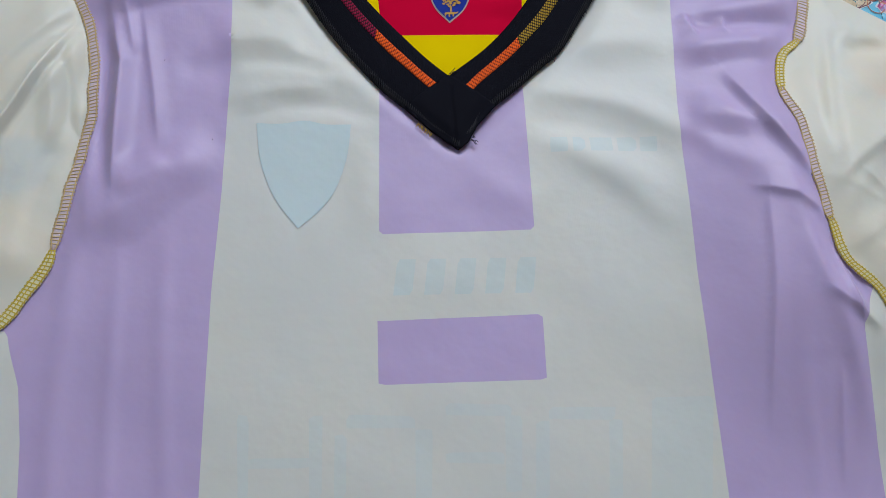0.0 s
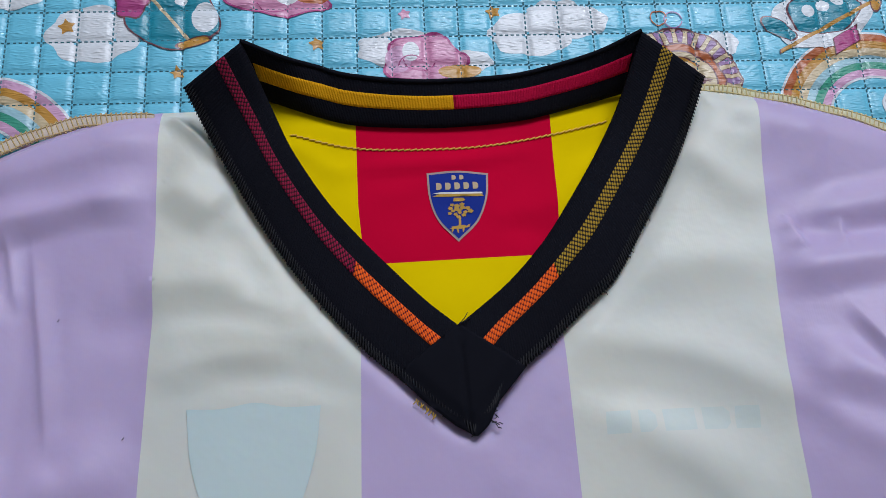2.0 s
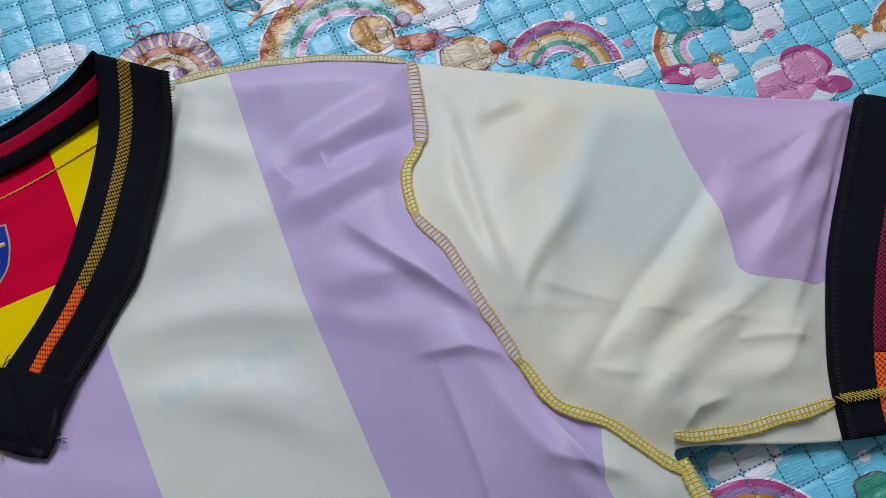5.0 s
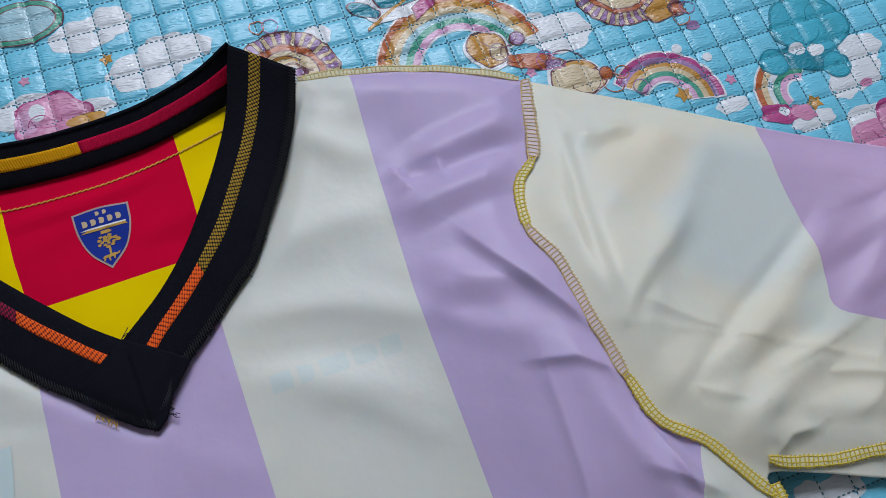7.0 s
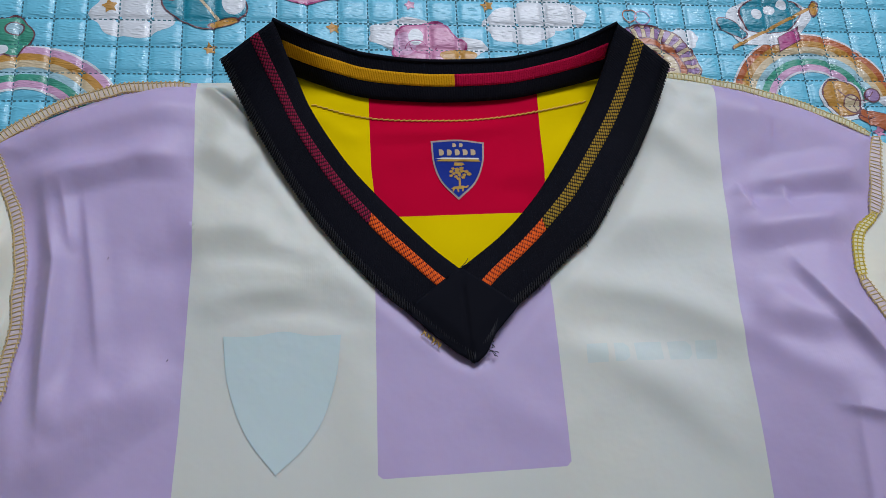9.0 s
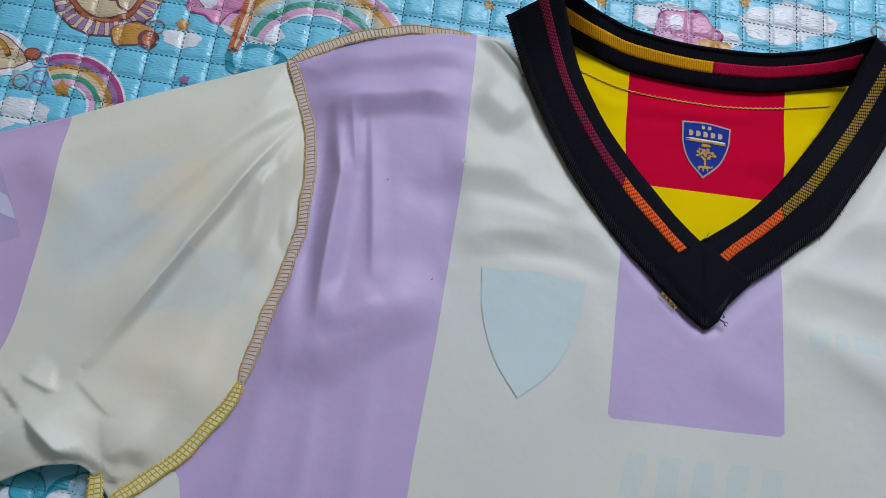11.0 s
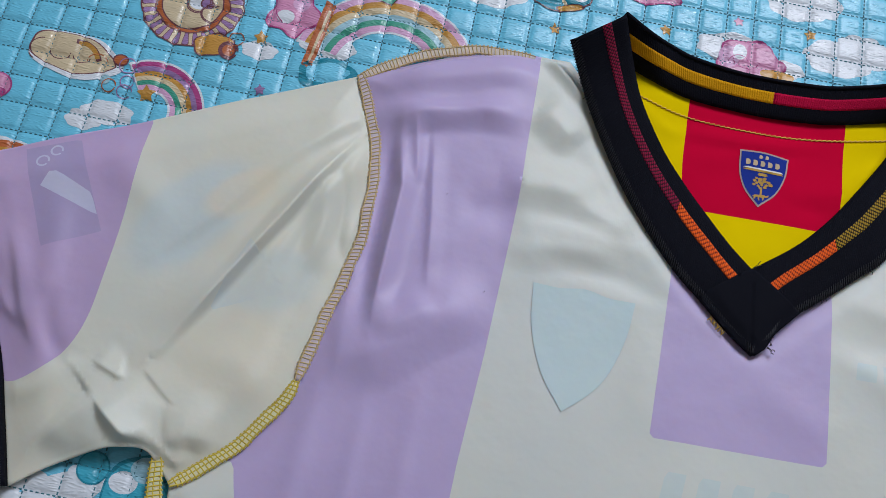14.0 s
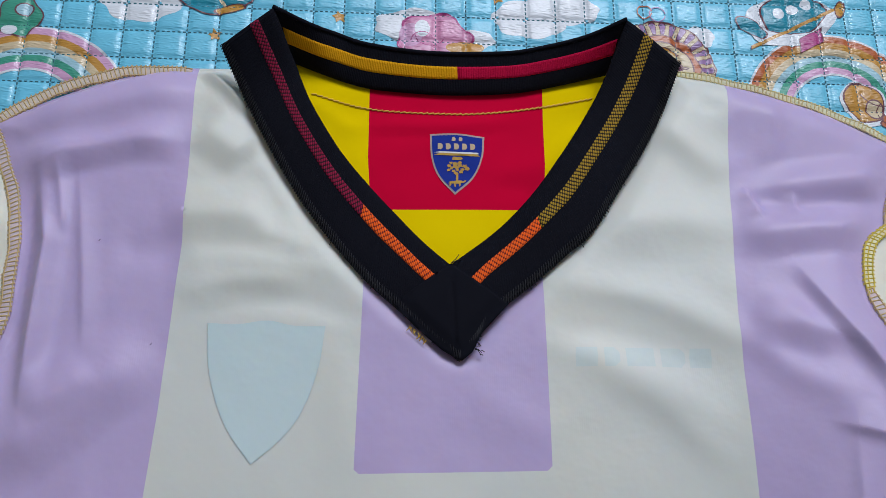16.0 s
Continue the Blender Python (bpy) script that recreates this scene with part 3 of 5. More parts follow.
for x, y, rx, ry, m in ((0.318, 0.362, 0.003, 0.003, WHITE), (0.332, 0.352, 0.0028, 0.0028, WHITE), (0.334, 0.373, 0.004, 0.003, VIOLET), (-0.449, 0.330, 0.004, 0.003, PINK), (-0.455, 0.305, 0.003, 0.003, WHITE), (-0.432, 0.184, 0.003, 0.003, ROSE), (0.410, 0.309, 0.004, 0.0024, PINK)):
    print_on_mat("dot_print", [(blob(x, y, rx, ry), m)], "small printed dot")

# animal-shaped prints kept as plain colour shapes


def maned_shape(x, y, r, turn=0):
    spokes = []
    for k in range(30):
        a0 = 2 * math.pi * k / 30 + 0.2 + math.radians(turn)
        wedge = [(x + r * q * math.cos(a0 + w), y + r * q * math.sin(a0 + w)) for q, w in ((0.70, -0.05), (0.98, -0.075), (1.02, 0.0), (0.98, 0.075), (0.70, 0.05))]
        spokes.append((wedge, VIOLET))
    eye_x, eye_y = x + 0.12 * r, y + 0.02 * r
    face = [(blob(x, y, r * 0.74, r * 0.72, 0, 0.03, 9), RUST), (blob(x, y - 0.02 * r, r * 0.62, r * 0.60), SAND), (arc_band(x, y, r * 0.42, r * 0.47, 40, 150), MUSTARD), (blob(eye_x, eye_y, r * 0.20, r * 0.17), WHITE), (blob(eye_x + 0.16 * r, eye_y, r * 0.14, r * 0.12), VIOLET), (arc_band(eye_x, eye_y, r * 0.24, r * 0.265, 0, 300), INK), (arc_band(eye_x + 0.3 * r, eye_y - 0.2 * r, r * 0.2, r * 0.225, 60, 330), INK)]
    paw = [(blob(x + r * 0.62, y - r * 0.85, r * 0.40, r * 0.26, 20, 0.06), MUSTARD), (blob(x + r * 0.95, y - r * 0.92, r * 0.15, r * 0.15), RUST), (arc_band(x + r * 0.95, y - r * 0.92, r * 0.17, r * 0.20, 0, 340), INK)]
    print_on_mat("round_maned_print", [(blob(x, y, r * 1.02, r * 1.02, turn, 0.02, 15), SAND), *spokes, *face, *paw], "round ochre printed shape with a striped rim")


maned_shape(0.1125, 0.412, 0.0285)
maned_shape(0.3046, 0.4113, 0.027)
maned_shape(-0.319, 0.398, 0.028)
print_on_mat("ochre_print", [(blob(0.219, 0.394, 0.012, 0.014, 30, 0.05), WHITE), (blob(0.219, 0.395, 0.0105, 0.0125, 30, 0.04), MUSTARD), (blob(0.224, 0.391, 0.005, 0.006), SAND), (blob(0.2368, 0.3961, 0.0045, 0.0045), VIOLET), (blob(0.240, 0.380, 0.016, 0.005, -20, 0.08), RUST), (blob(0.250, 0.374, 0.006, 0.004, -20, 0.1), VIOLET)], "ochre and rust printed shape")
print_on_mat("sand_print", [(blob(0.258, 0.363, 0.017, 0.012, -20, 0.04), WHITE), (blob(0.258, 0.362, 0.0155, 0.0105, -20, 0.04), SAND), (arc_band(0.258, 0.360, 0.0115, 0.0145, 20, 110), MUSTARD), (blob(0.2745, 0.3607, 0.0042, 0.0042), RUST)], "sand-coloured printed shape")
print_on_mat("sand_print", [(blob(-0.372, 0.352, 0.0265, 0.0135, -8, 0.04), WHITE), (blob(-0.374, 0.353, 0.0245, 0.0115, -8, 0.04), SAND), (arc_band(-0.372, 0.346, 0.013, 0.016, 20, 95), MUSTARD), (blob(-0.347, 0.354, 0.0045, 0.0035), RUST), (blob(-0.352, 0.341, 0.003, 0.003), PALE)], "sand-coloured printed shape")
print_on_mat("teal_print", [(blob(0.397, 0.353, 0.0235, 0.019, -20, 0.03), TEAL), (blob(0.397, 0.353, 0.0220, 0.0175, -20, 0.03), BLUE), (blob(0.384, 0.334, 0.020, 0.0075, -20), TEAL), (blob(0.3667, 0.3369, 0.0085, 0.0085), TEAL), (blob(0.3667, 0.3369, 0.0074, 0.0074), BLUE), (blob(0.3996, 0.3245, 0.0085, 0.0085), TEAL), (blob(0.3996, 0.3245, 0.0074, 0.0074), BLUE), (blob(0.383, 0.3405, 0.005, 0.004), WHITE), (blob(0.393, 0.337, 0.005, 0.004), WHITE)], "teal rounded printed shape")
print_on_mat("pink_print", [(blob(0.408, 0.279, 0.025, 0.017, -20, 0.06), WHITE), (blob(0.400, 0.277, 0.017, 0.011, -10, 0.05), PINK), (blob(0.417, 0.285, 0.0135, 0.012, -20, 0.04), MAGENTA), (blob(0.416, 0.284, 0.0115, 0.010, -20, 0.04), PINK), (blob(0.424, 0.269, 0.010, 0.005, -20), MAGENTA)], "pink rounded printed shape")
print_on_mat("pink_print", [(blob(0.354, 0.307, 0.011, 0.006, -20, 0.1), MAGENTA), (blob(0.357, 0.308, 0.003, 0.003), WHITE), (blob(0.367, 0.304, 0.007, 0.005, -30, 0.1), PINK)], "pink rounded printed shape")
print_on_mat("pink_print", [(blob(-0.424, 0.321, 0.016, 0.0135, -10, 0.12, 5, 1.0), MAGENTA), (blob(-0.424, 0.321, 0.0148, 0.0123, -10, 0.12, 5, 1.0), PINK), (blob(-0.406, 0.327, 0.0085, 0.007, -30), MAGENTA), (blob(-0.406, 0.327, 0.0075, 0.006, -30), PINK), (blob(-0.422, 0.306, 0.010, 0.007, -10), MAGENTA), (blob(-0.422, 0.306, 0.009, 0.006, -10), PINK), (blob(-0.426, 0.318, 0.006, 0.005), WHITE), (blob(-0.404, 0.322, 0.004, 0.003, 20), MAGENTA)], "pink bow-like printed shape")
print_on_mat("pink_print", [(blob(-0.263, 0.404, 0.014, 0.016, 0, 0.14, 5, 0.5), MAGENTA), (blob(-0.263, 0.404, 0.0128, 0.0148, 0, 0.14, 5, 0.5), PINK), (blob(-0.260, 0.410, 0.005, 0.005), ROSE), (blob(-0.267, 0.400, 0.005, 0.004), WHITE)], "pink flower-like printed shape")
print_on_mat("pink_print", [(blob(-0.006, 0.428, 0.019, 0.0135, 0, 0.1, 5, 0.5), MAGENTA), (blob(-0.006, 0.428, 0.0178, 0.0123, 0, 0.1, 5, 0.5), PINK), (blob(-0.018, 0.428, 0.006, 0.007), ROSE), (blob(-0.012, 0.432, 0.004, 0.005), WHITE), (blob(0.010, 0.421, 0.010, 0.004), MUSTARD)], "pink flower-like printed shape")
print_on_mat("pink_print", [(blob(-0.074, 0.463, 0.024, 0.010, -10, 0.1, 5, 0.3), MAGENTA), (blob(-0.074, 0.463, 0.0228, 0.009, -10, 0.1, 5, 0.3), PINK), (blob(-0.068, 0.464, 0.006, 0.005), WHITE), (blob(-0.056, 0.462, 0.008, 0.003), RUST)], "pink printed shape")
print_on_mat("pink_print", [(blob(-0.397, 0.100, 0.016, 0.014, 0, 0.06), MAGENTA), (blob(-0.397, 0.100, 0.015, 0.013, 0, 0.06), PINK), (blob(-0.3809, 0.1064, 0.0075, 0.007), MAGENTA), (blob(-0.3809, 0.1064, 0.0066, 0.0061), PINK), (blob(-0.3809, 0.1064, 0.004, 0.0045), MAGENTA), (blob(-0.387, 0.089, 0.0085, 0.008), MAGENTA), (blob(-0.387, 0.089, 0.0075, 0.007), PINK), (blob(-0.388, 0.089, 0.004, 0.0045), MAGENTA)], "pink rounded printed shape")


for x, y, r, m in ((0.283, 0.3585, 0.0042, RUST), (0.289, 0.347, 0.0045, VIOLET), (0.247, 0.381, 0.004, VIOLET), (0.1064, 0.4465, 0.0042, RUST), (0.1133, 0.4450, 0.0046, VIOLET), (-0.3425, 0.3515, 0.0048, VIOLET), (-0.3400, 0.3420, 0.0040, VIOLET), (-0.3490, 0.3380, 0.0040, RUST), (0.3300, 0.3800, 0.005, RUST), (0.3360, 0.3850, 0.0045, VIOLET), (-0.2900, 0.3800, 0.0045, RUST)):
    print_on_mat("ring_print", [(arc_band(x, y, r - 0.0006, r, 0, 352), m)], "thin printed ring")


def drawn_lines(*curves):
    for x, y, r, a0, a1, mat in curves:
        print_on_mat("drawn_line_print", [(arc_band(x, y, r - 0.00028, r + 0.00028, a0, a1), mat)], "thin drawn line of the print")


drawn_lines((0.228, 0.404, 0.011, 200, 330, INK), (0.217, 0.398, 0.0085, 30, 190, INK), (0.232, 0.389, 0.007, 120, 300, INK), (0.255, 0.369, 0.0125, 10, 150, INK), (0.262, 0.360, 0.008, 180, 340, INK), (0.246, 0.378, 0.005, 0, 300, MAGENTA), (0.252, 0.376, 0.0045, 60, 350, MAGENTA), (0.276, 0.354, 0.006, 0, 330, RUST))
drawn_lines((-0.380, 0.354, 0.006, 190, 350, INK), (-0.368, 0.353, 0.005, 190, 350, INK), (-0.390, 0.352, 0.007, 90, 250, INK), (-0.359, 0.349, 0.006, 10, 170, RUST), (-0.340, 0.336, 0.004, 0, 330, VIOLET), (-0.424, 0.322, 0.008, 200, 340, MAGENTA), (-0.430, 0.328, 0.005, 20, 160, MAGENTA), (-0.417, 0.312, 0.006, 30, 200, MAGENTA))
drawn_lines((0.392, 0.352, 0.010, 200, 340, TEAL), (0.406, 0.357, 0.008, 20, 200, TEAL), (0.384, 0.333, 0.006, 20, 160, TEAL), (0.405, 0.283, 0.008, 190, 340, MAGENTA), (0.418, 0.288, 0.006, 10, 170, MAGENTA), (-0.008, 0.430, 0.008, 190, 340, MAGENTA), (-0.012, 0.424, 0.006, 20, 170, MAGENTA), (-0.074, 0.464, 0.009, 200, 330, MAGENTA), (-0.265, 0.404, 0.008, 180, 330, MAGENTA), (-0.276, 0.124, 0.010, 20, 150, TEAL), (-0.262, 0.118, 0.008, 200, 330, TEAL))


def toy_plane(x, y, flip):
    f = -1 if flip else 1
    line = lambda ax, ay, bx, by, w: [(x + f * ax, y + ay - w), (x + f * bx, y + by - w), (x + f * bx, y + by + w), (x + f * ax, y + ay + w)]
    dots = [(blob(x + f * dx, y + dy, 0.0032, 0.0034), WHITE) for dx, dy in ((-0.006, 0.004), (0.002, 0.007), (0.010, 0.010))]
    print_on_mat("toy_plane_print", [(blob(x, y, 0.0255, 0.016, f * 12, 0.05), WHITE), (blob(x + f * 0.002, y + 0.004, 0.019, 0.0125, f * 12, 0.04), TEAL), (blob(x - f * 0.022, y - 0.005, 0.010, 0.0045, -f * 35), TEAL), (line(0.003, -0.016, 0.017, -0.008, 0.0045), MAGENTA), *dots, (line(-0.024, -0.018, 0.028, 0.009, 0.0011), MUSTARD), (blob(x + f * 0.029, y + 0.008, 0.003, 0.006, -f * 20), MUSTARD)], "teal toy plane print with an ochre propeller")


toy_plane(0.186, 0.444, False)
print_on_mat("toy_plane_print", [(blob(-0.121, 0.455, 0.022, 0.018, -20, 0.05), TEAL), (blob(-0.140, 0.463, 0.008, 0.010, 10, 0.1), MAGENTA), (blob(-0.106, 0.453, 0.006, 0.008), WHITE), (blob(-0.117, 0.462, 0.003, 0.002), WHITE), ([(-0.136, 0.470), (-0.134, 0.470), (-0.1105, 0.4395), (-0.1125, 0.4395)], SAND), (blob(-0.111, 0.4402, 0.0085, 0.0026, 15), MUSTARD)], "teal toy plane print with an ochre propeller")
print_on_mat("green_print", [(blob(-0.008, 0.487, 0.022, 0.0135), GREEN), (blob(-0.008, 0.487, 0.018, 0.0105), PALE)], "green rounded printed shape")
print_on_mat("green_print", [(blob(-0.215, 0.432, 0.011, 0.012, 0, 0.08), GREEN), (blob(-0.213, 0.436, 0.005, 0.004), PALE), (blob(-0.219, 0.424, 0.004, 0.003), WHITE)], "green rounded printed shape")
print_on_mat("teal_print", [(blob(-0.237, 0.369, 0.016, 0.010, 10, 0.05), TEAL), (blob(-0.237, 0.370, 0.012, 0.006, 10, 0.05), SKY)], "teal rounded printed shape")
print_on_mat("rust_print", [([(-0.247, 0.415), (-0.241, 0.413), (-0.246, 0.370), (-0.252, 0.372)], RUST), ([(-0.2445, 0.409), (-0.243, 0.409), (-0.2475, 0.375), (-0.249, 0.375)], SAND)], "rust striped printed shape")
print_on_mat("teal_print", [(blob(-0.270, 0.130, 0.0215, 0.024, 0, 0.04), TEAL), (blob(-0.270, 0.129, 0.0205, 0.0228, 0, 0.04), BLUE), (blob(-0.297, 0.143, 0.0078, 0.0078), TEAL), (blob(-0.297, 0.143, 0.007, 0.007), BLUE), (blob(-0.2815, 0.139, 0.0068, 0.0052), WHITE), (blob(-0.273, 0.146, 0.007, 0.006), PALE), (arc_band(-0.274, 0.122, 0.0065, 0.0072, 190, 340), TEAL)], "blue rounded printed shape with dark outline")
print_on_mat("teal_print", [(blob(-0.459, 0.268, 0.010, 0.0085), TEAL), (blob(-0.459, 0.268, 0.0085, 0.007), BLUE), (blob(-0.466, 0.246, 0.020, 0.0155), TEAL), (blob(-0.466, 0.246, 0.0185, 0.0142), BLUE)], "blue rounded printed shape with dark outline")
print_on_mat("teal_print", [(blob(0.377, 0.126, 0.012, 0.013), TEAL), (blob(0.377, 0.126, 0.0108, 0.0118), BLUE)], "blue rounded printed shape with dark outline")
print_on_mat("green_print", [(blob(0.3265, 0.088, 0.011, 0.008, -15, 0.06), GREEN), (blob(0.346, 0.078, 0.012, 0.010, -15, 0.06), GREEN)], "green rounded printed shape")
print_on_mat("toy_boat_print", [([(-0.4078, 0.1456), (-0.370, 0.1492), (-0.372, 0.137), (-0.401, 0.134)], PINK), ([(-0.397, 0.148), (-0.396, 0.156), (-0.372, 0.162), (-0.370, 0.151)], MAGENTA), ([(-0.409, 0.1462), (-0.409, 0.148), (-0.368, 0.152), (-0.368, 0.150)], RUST), (blob(-0.392, 0.153, 0.002, 0.002), WHITE), (blob(-0.386, 0.154, 0.002, 0.002), WHITE), (blob(-0.397, 0.141, 0.003, 0.0025), WHITE), (blob(-0.387, 0.141, 0.003, 0.0025), WHITE), ([(-0.392, 0.1615), (-0.392, 0.1645), (-0.376, 0.167), (-0.376, 0.164)], MUSTARD)], "pink toy boat print")

# stitched dashes in the grooves of the quilting


def stitches():
    verts, faces = [], []
    per, w, h = 6, 0.00038, 0.0003
    for across in (0, 1):
        for c in range(-20, 46):
            for r in range(-26, 8):
                for k in range(per):
                    s = (k + 0.5) / per
                    half = 0.29 / per
                    a, b = ((c, r + s - half), (c, r + s + half)) if across else ((c + s - half, r), (c + s + half, r))
                    mid = to_world(np.array((a[0] + b[0], a[1] + b[1])) / 2)
                    if abs(mid[0]) < 0.19 and mid[1] < 0.36 or mid[1] < 0.05:
                        continue
                    pa, pb = to_world(np.array(a, float)), to_world(np.array(b, float))
                    side = (E2 if not across else E1) * w
                    z = -PUFF
                    s0 = len(verts)
                    for p in (pa - side, pb - side, pb + side, pa + side):
                        verts.append((p[0], p[1], z + 0.0004))
                    m0, m1 = pa * 0.8 + pb * 0.2, pa * 0.2 + pb * 0.8
                    verts.extend(((m0[0], m0[1], z + h + 0.0004), (m1[0], m1[1], z + h + 0.0004)))
                    faces.extend(((s0, s0 + 1, s0 + 5, s0 + 4), (s0 + 2, s0 + 3, s0 + 4, s0 + 5), (s0 + 1, s0 + 2, s0 + 5), (s0 + 3, s0, s0 + 4)))
    ob = link("quilting_stitches", mesh_of("quilting_stitches", verts, faces, STITCH, smooth=False), play_mat, "dark dashed quilting stitches")
    ob["kind"] = "stuff"


stitches()

# ---- the shirt, turned inside out ----
shirt = tagged(new("football_shirt"), "inside-out cream and lilac football shirt lying flat on play mat", "shirt")

ARM_L = spline([(-0.2178, 0.3697), (-0.2066, 0.3442), (-0.1998, 0.3217), (-0.1981, 0.2953), (-0.199, 0.2708), (-0.2084, 0.2266), (-0.2152, 0.194), (-0.2302, 0.1692), (-0.2408, 0.157), (-0.2598, 0.1416)], 0.003)
ARM_R = spline([(0.2289, 0.3685), (0.2209, 0.343), (0.2152, 0.326), (0.203, 0.3148), (0.1966, 0.2961), (0.1985, 0.2826), (0.2042, 0.2690), (0.2055, 0.2494), (0.2103, 0.2060), (0.2169, 0.1799), (0.2330, 0.1645), (0.2402, 0.1508), (0.2529, 0.130)], 0.003)
SHOULDER_L = spline([(-0.1066, 0.4026), (-0.1342, 0.4020), (-0.1530, 0.3975), (-0.1785, 0.3885), (-0.2178, 0.3697)], 0.003)
SHOULDER_R = spline([(0.2289, 0.3685), (0.1997, 0.3837), (0.1723, 0.3940), (0.144, 0.4015), (0.1168, 0.4065)], 0.003)
NECK_R = spline([(0.1168, 0.4065), (0.098, 0.378), (0.080, 0.345), (0.058, 0.318), (0.030, 0.292), (0.004, 0.266)], 0.003)
NECK_L = spline([(0.004, 0.266), (-0.030, 0.296), (-0.052, 0.322), (-0.072, 0.352), (-0.088, 0.38), (-0.1066, 0.4026)], 0.003)
SIDE_L = spline([(-0.2598, 0.1416), (-0.2570, 0.114), (-0.2540, 0.06), (-0.252, -0.10), (-0.253, -0.28)], 0.006)
HEM = spline([(-0.253, -0.28), (0.0, -0.292), (0.251, -0.28)], 0.008)
SIDE_R = spline([(0.251, -0.28), (0.250, -0.10), (0.2505, 0.06), (0.2513, 0.114), (0.2529, 0.130)], 0.006)
FRONT = np.vstack([SHOULDER_L[:-1], ARM_L[:-1], SIDE_L[:-1], HEM[:-1], SIDE_R[:-1], ARM_R[::-1][:-1], SHOULDER_R[:-1], NECK_R[:-1], NECK_L[:-1]])


def fold(p, x0, y0, x1, y1, width, high, lean=0.0):
    """A soft fold along a line; lean makes one flank steeper."""
    a, b = np.array((x0, y0)), np.array((x1, y1))
    d = b - a
    length = np.linalg.norm(d)
    d = d / length
    s = (p - a) @ d / length
    q = (p - a) @ np.array((-d[1], d[0]))
    q = q + 0.25 * width * np.sin(5.0 * s + 40 * x0)
    w = width * np.where(q > 0, 1 + lean, 1 - lean)
    return high * np.exp(-(np.abs(q / w) ** (1.25 if abs(lean) > 0.45 else 1.9))) * smooth((s + 0.35) / 0.65) * smooth((1.35 - s) / 0.65)


def crease(p, line, steep, gentle, high, tail=0.0):
    """A sharp fold along a bent line: cloth falls off steeply on its left and slowly on its right."""
    line = np.array(line, float)
    best, side, at = np.full(len(p), 9.0), np.zeros(len(p)), np.zeros(len(p))
    run = np.r_[0, np.cumsum(np.linalg.norm(np.diff(line, axis=0), axis=1))]
    for k, (u, w) in enumerate(zip(line[:-1], line[1:])):
        d = w - u
        t = np.clip(((p - u) @ d) / (d @ d), 0, 1)
        e = p - (u + t[:, None] * d)
        dist = np.linalg.norm(e, axis=1)
        near = dist < best
        best = np.where(near, dist, best)
        side = np.where(near, d[0] * e[:, 1] - d[1] * e[:, 0], side)
        at = np.where(near, (run[k] + t * (run[k + 1] - run[k])) / run[-1], at)
    # broad folds have a round crest, narrow ones a sharp one
    crest = 0.0005 if steep < 0.0056 else 0.45 * steep
    fall = np.clip(1 - (np.hypot(best, crest) - crest) / np.where(side > 0, steep, gentle), 0, 1) ** 1.35
    return high * fall * (tail + (1 - tail) * smooth(np.minimum(at, 1 - at) / 0.3))


def ripple(p, scale, high, seed):
    return np.array([noise.noise((x * scale, y * scale, seed)) for x, y in p]) * high


FRONT_FOLDS = [
    # left shoulder and chest
    (-0.205, 0.356, -0.144, 0.371, 0.0075, -0.0030, 0.0), (-0.1945, 0.335, -0.1905, 0.240, 0.0040, -0.0024, 0.0), (-0.2030, 0.320, -0.1985, 0.225, 0.004, 0.0020, 0.0),
    (-0.112, 0.398, -0.097, 0.384, 0.004, -0.002, 0.0), (-0.110, 0.288, -0.045, 0.276, 0.006, -0.0010, 0.0), (-0.050, 0.252, -0.046, 0.215, 0.008, 0.0008, 0.0),
    (-0.120, 0.305, -0.055, 0.296, 0.007, 0.0012, 0.2), (-0.148, 0.310, -0.126, 0.300, 0.010, -0.0016, 0.0),
    # under the V and right chest
    (0.010, 0.244, 0.040, 0.215, 0.010, 0.0008, 0.0), (0.060, 0.292, 0.132, 0.268, 0.009, 0.0020, 0.2), (0.072, 0.318, 0.135, 0.326, 0.012, 0.0022, 0.0), (0.060, 0.270, 0.125, 0.250, 0.008, -0.0008, 0.0), (0.055, 0.262, 0.120, 0.228, 0.010, 0.0020, 0.0), (0.100, 0.375, 0.138, 0.352, 0.009, 0.0022, 0.0), (0.118, 0.392, 0.140, 0.385, 0.006, -0.0014, 0.0), (0.075, 0.245, 0.118, 0.215, 0.008, 0.0016, 0.0),
    # right shoulder
    (0.154, 0.334, 0.208, 0.334, 0.0055, -0.0026, 0.0), (0.158, 0.356, 0.164, 0.385, 0.007, 0.0012, 0.3),
    (0.165, 0.285, 0.200, 0.225, 0.008, -0.0016, 0.0), (0.213, 0.188, 0.227, 0.150, 0.006, -0.0026, 0.0), (0.150, 0.285, 0.185, 0.262, 0.006, 0.0012, 0.0), (0.198, 0.190, 0.216, 0.100, 0.006, 0.0018, 0.0), (0.140, 0.262, 0.172, 0.240, 0.007, 0.0014, 0.0),
    # lower chest
    (-0.205, 0.20, -0.205, 0.05, 0.006, 0.0014, 0.0), (-0.180, 0.18, -0.178, 0.03, 0.004, 0.0012, 0.0), (-0.155, 0.19, -0.150, 0.03, 0.005, 0.0012, 0.0), (0.215, 0.140, 0.205, 0.03, 0.006, 0.0018, 0.0), (0.185, 0.120, 0.180, 0.02, 0.005, 0.0012, 0.0),
]


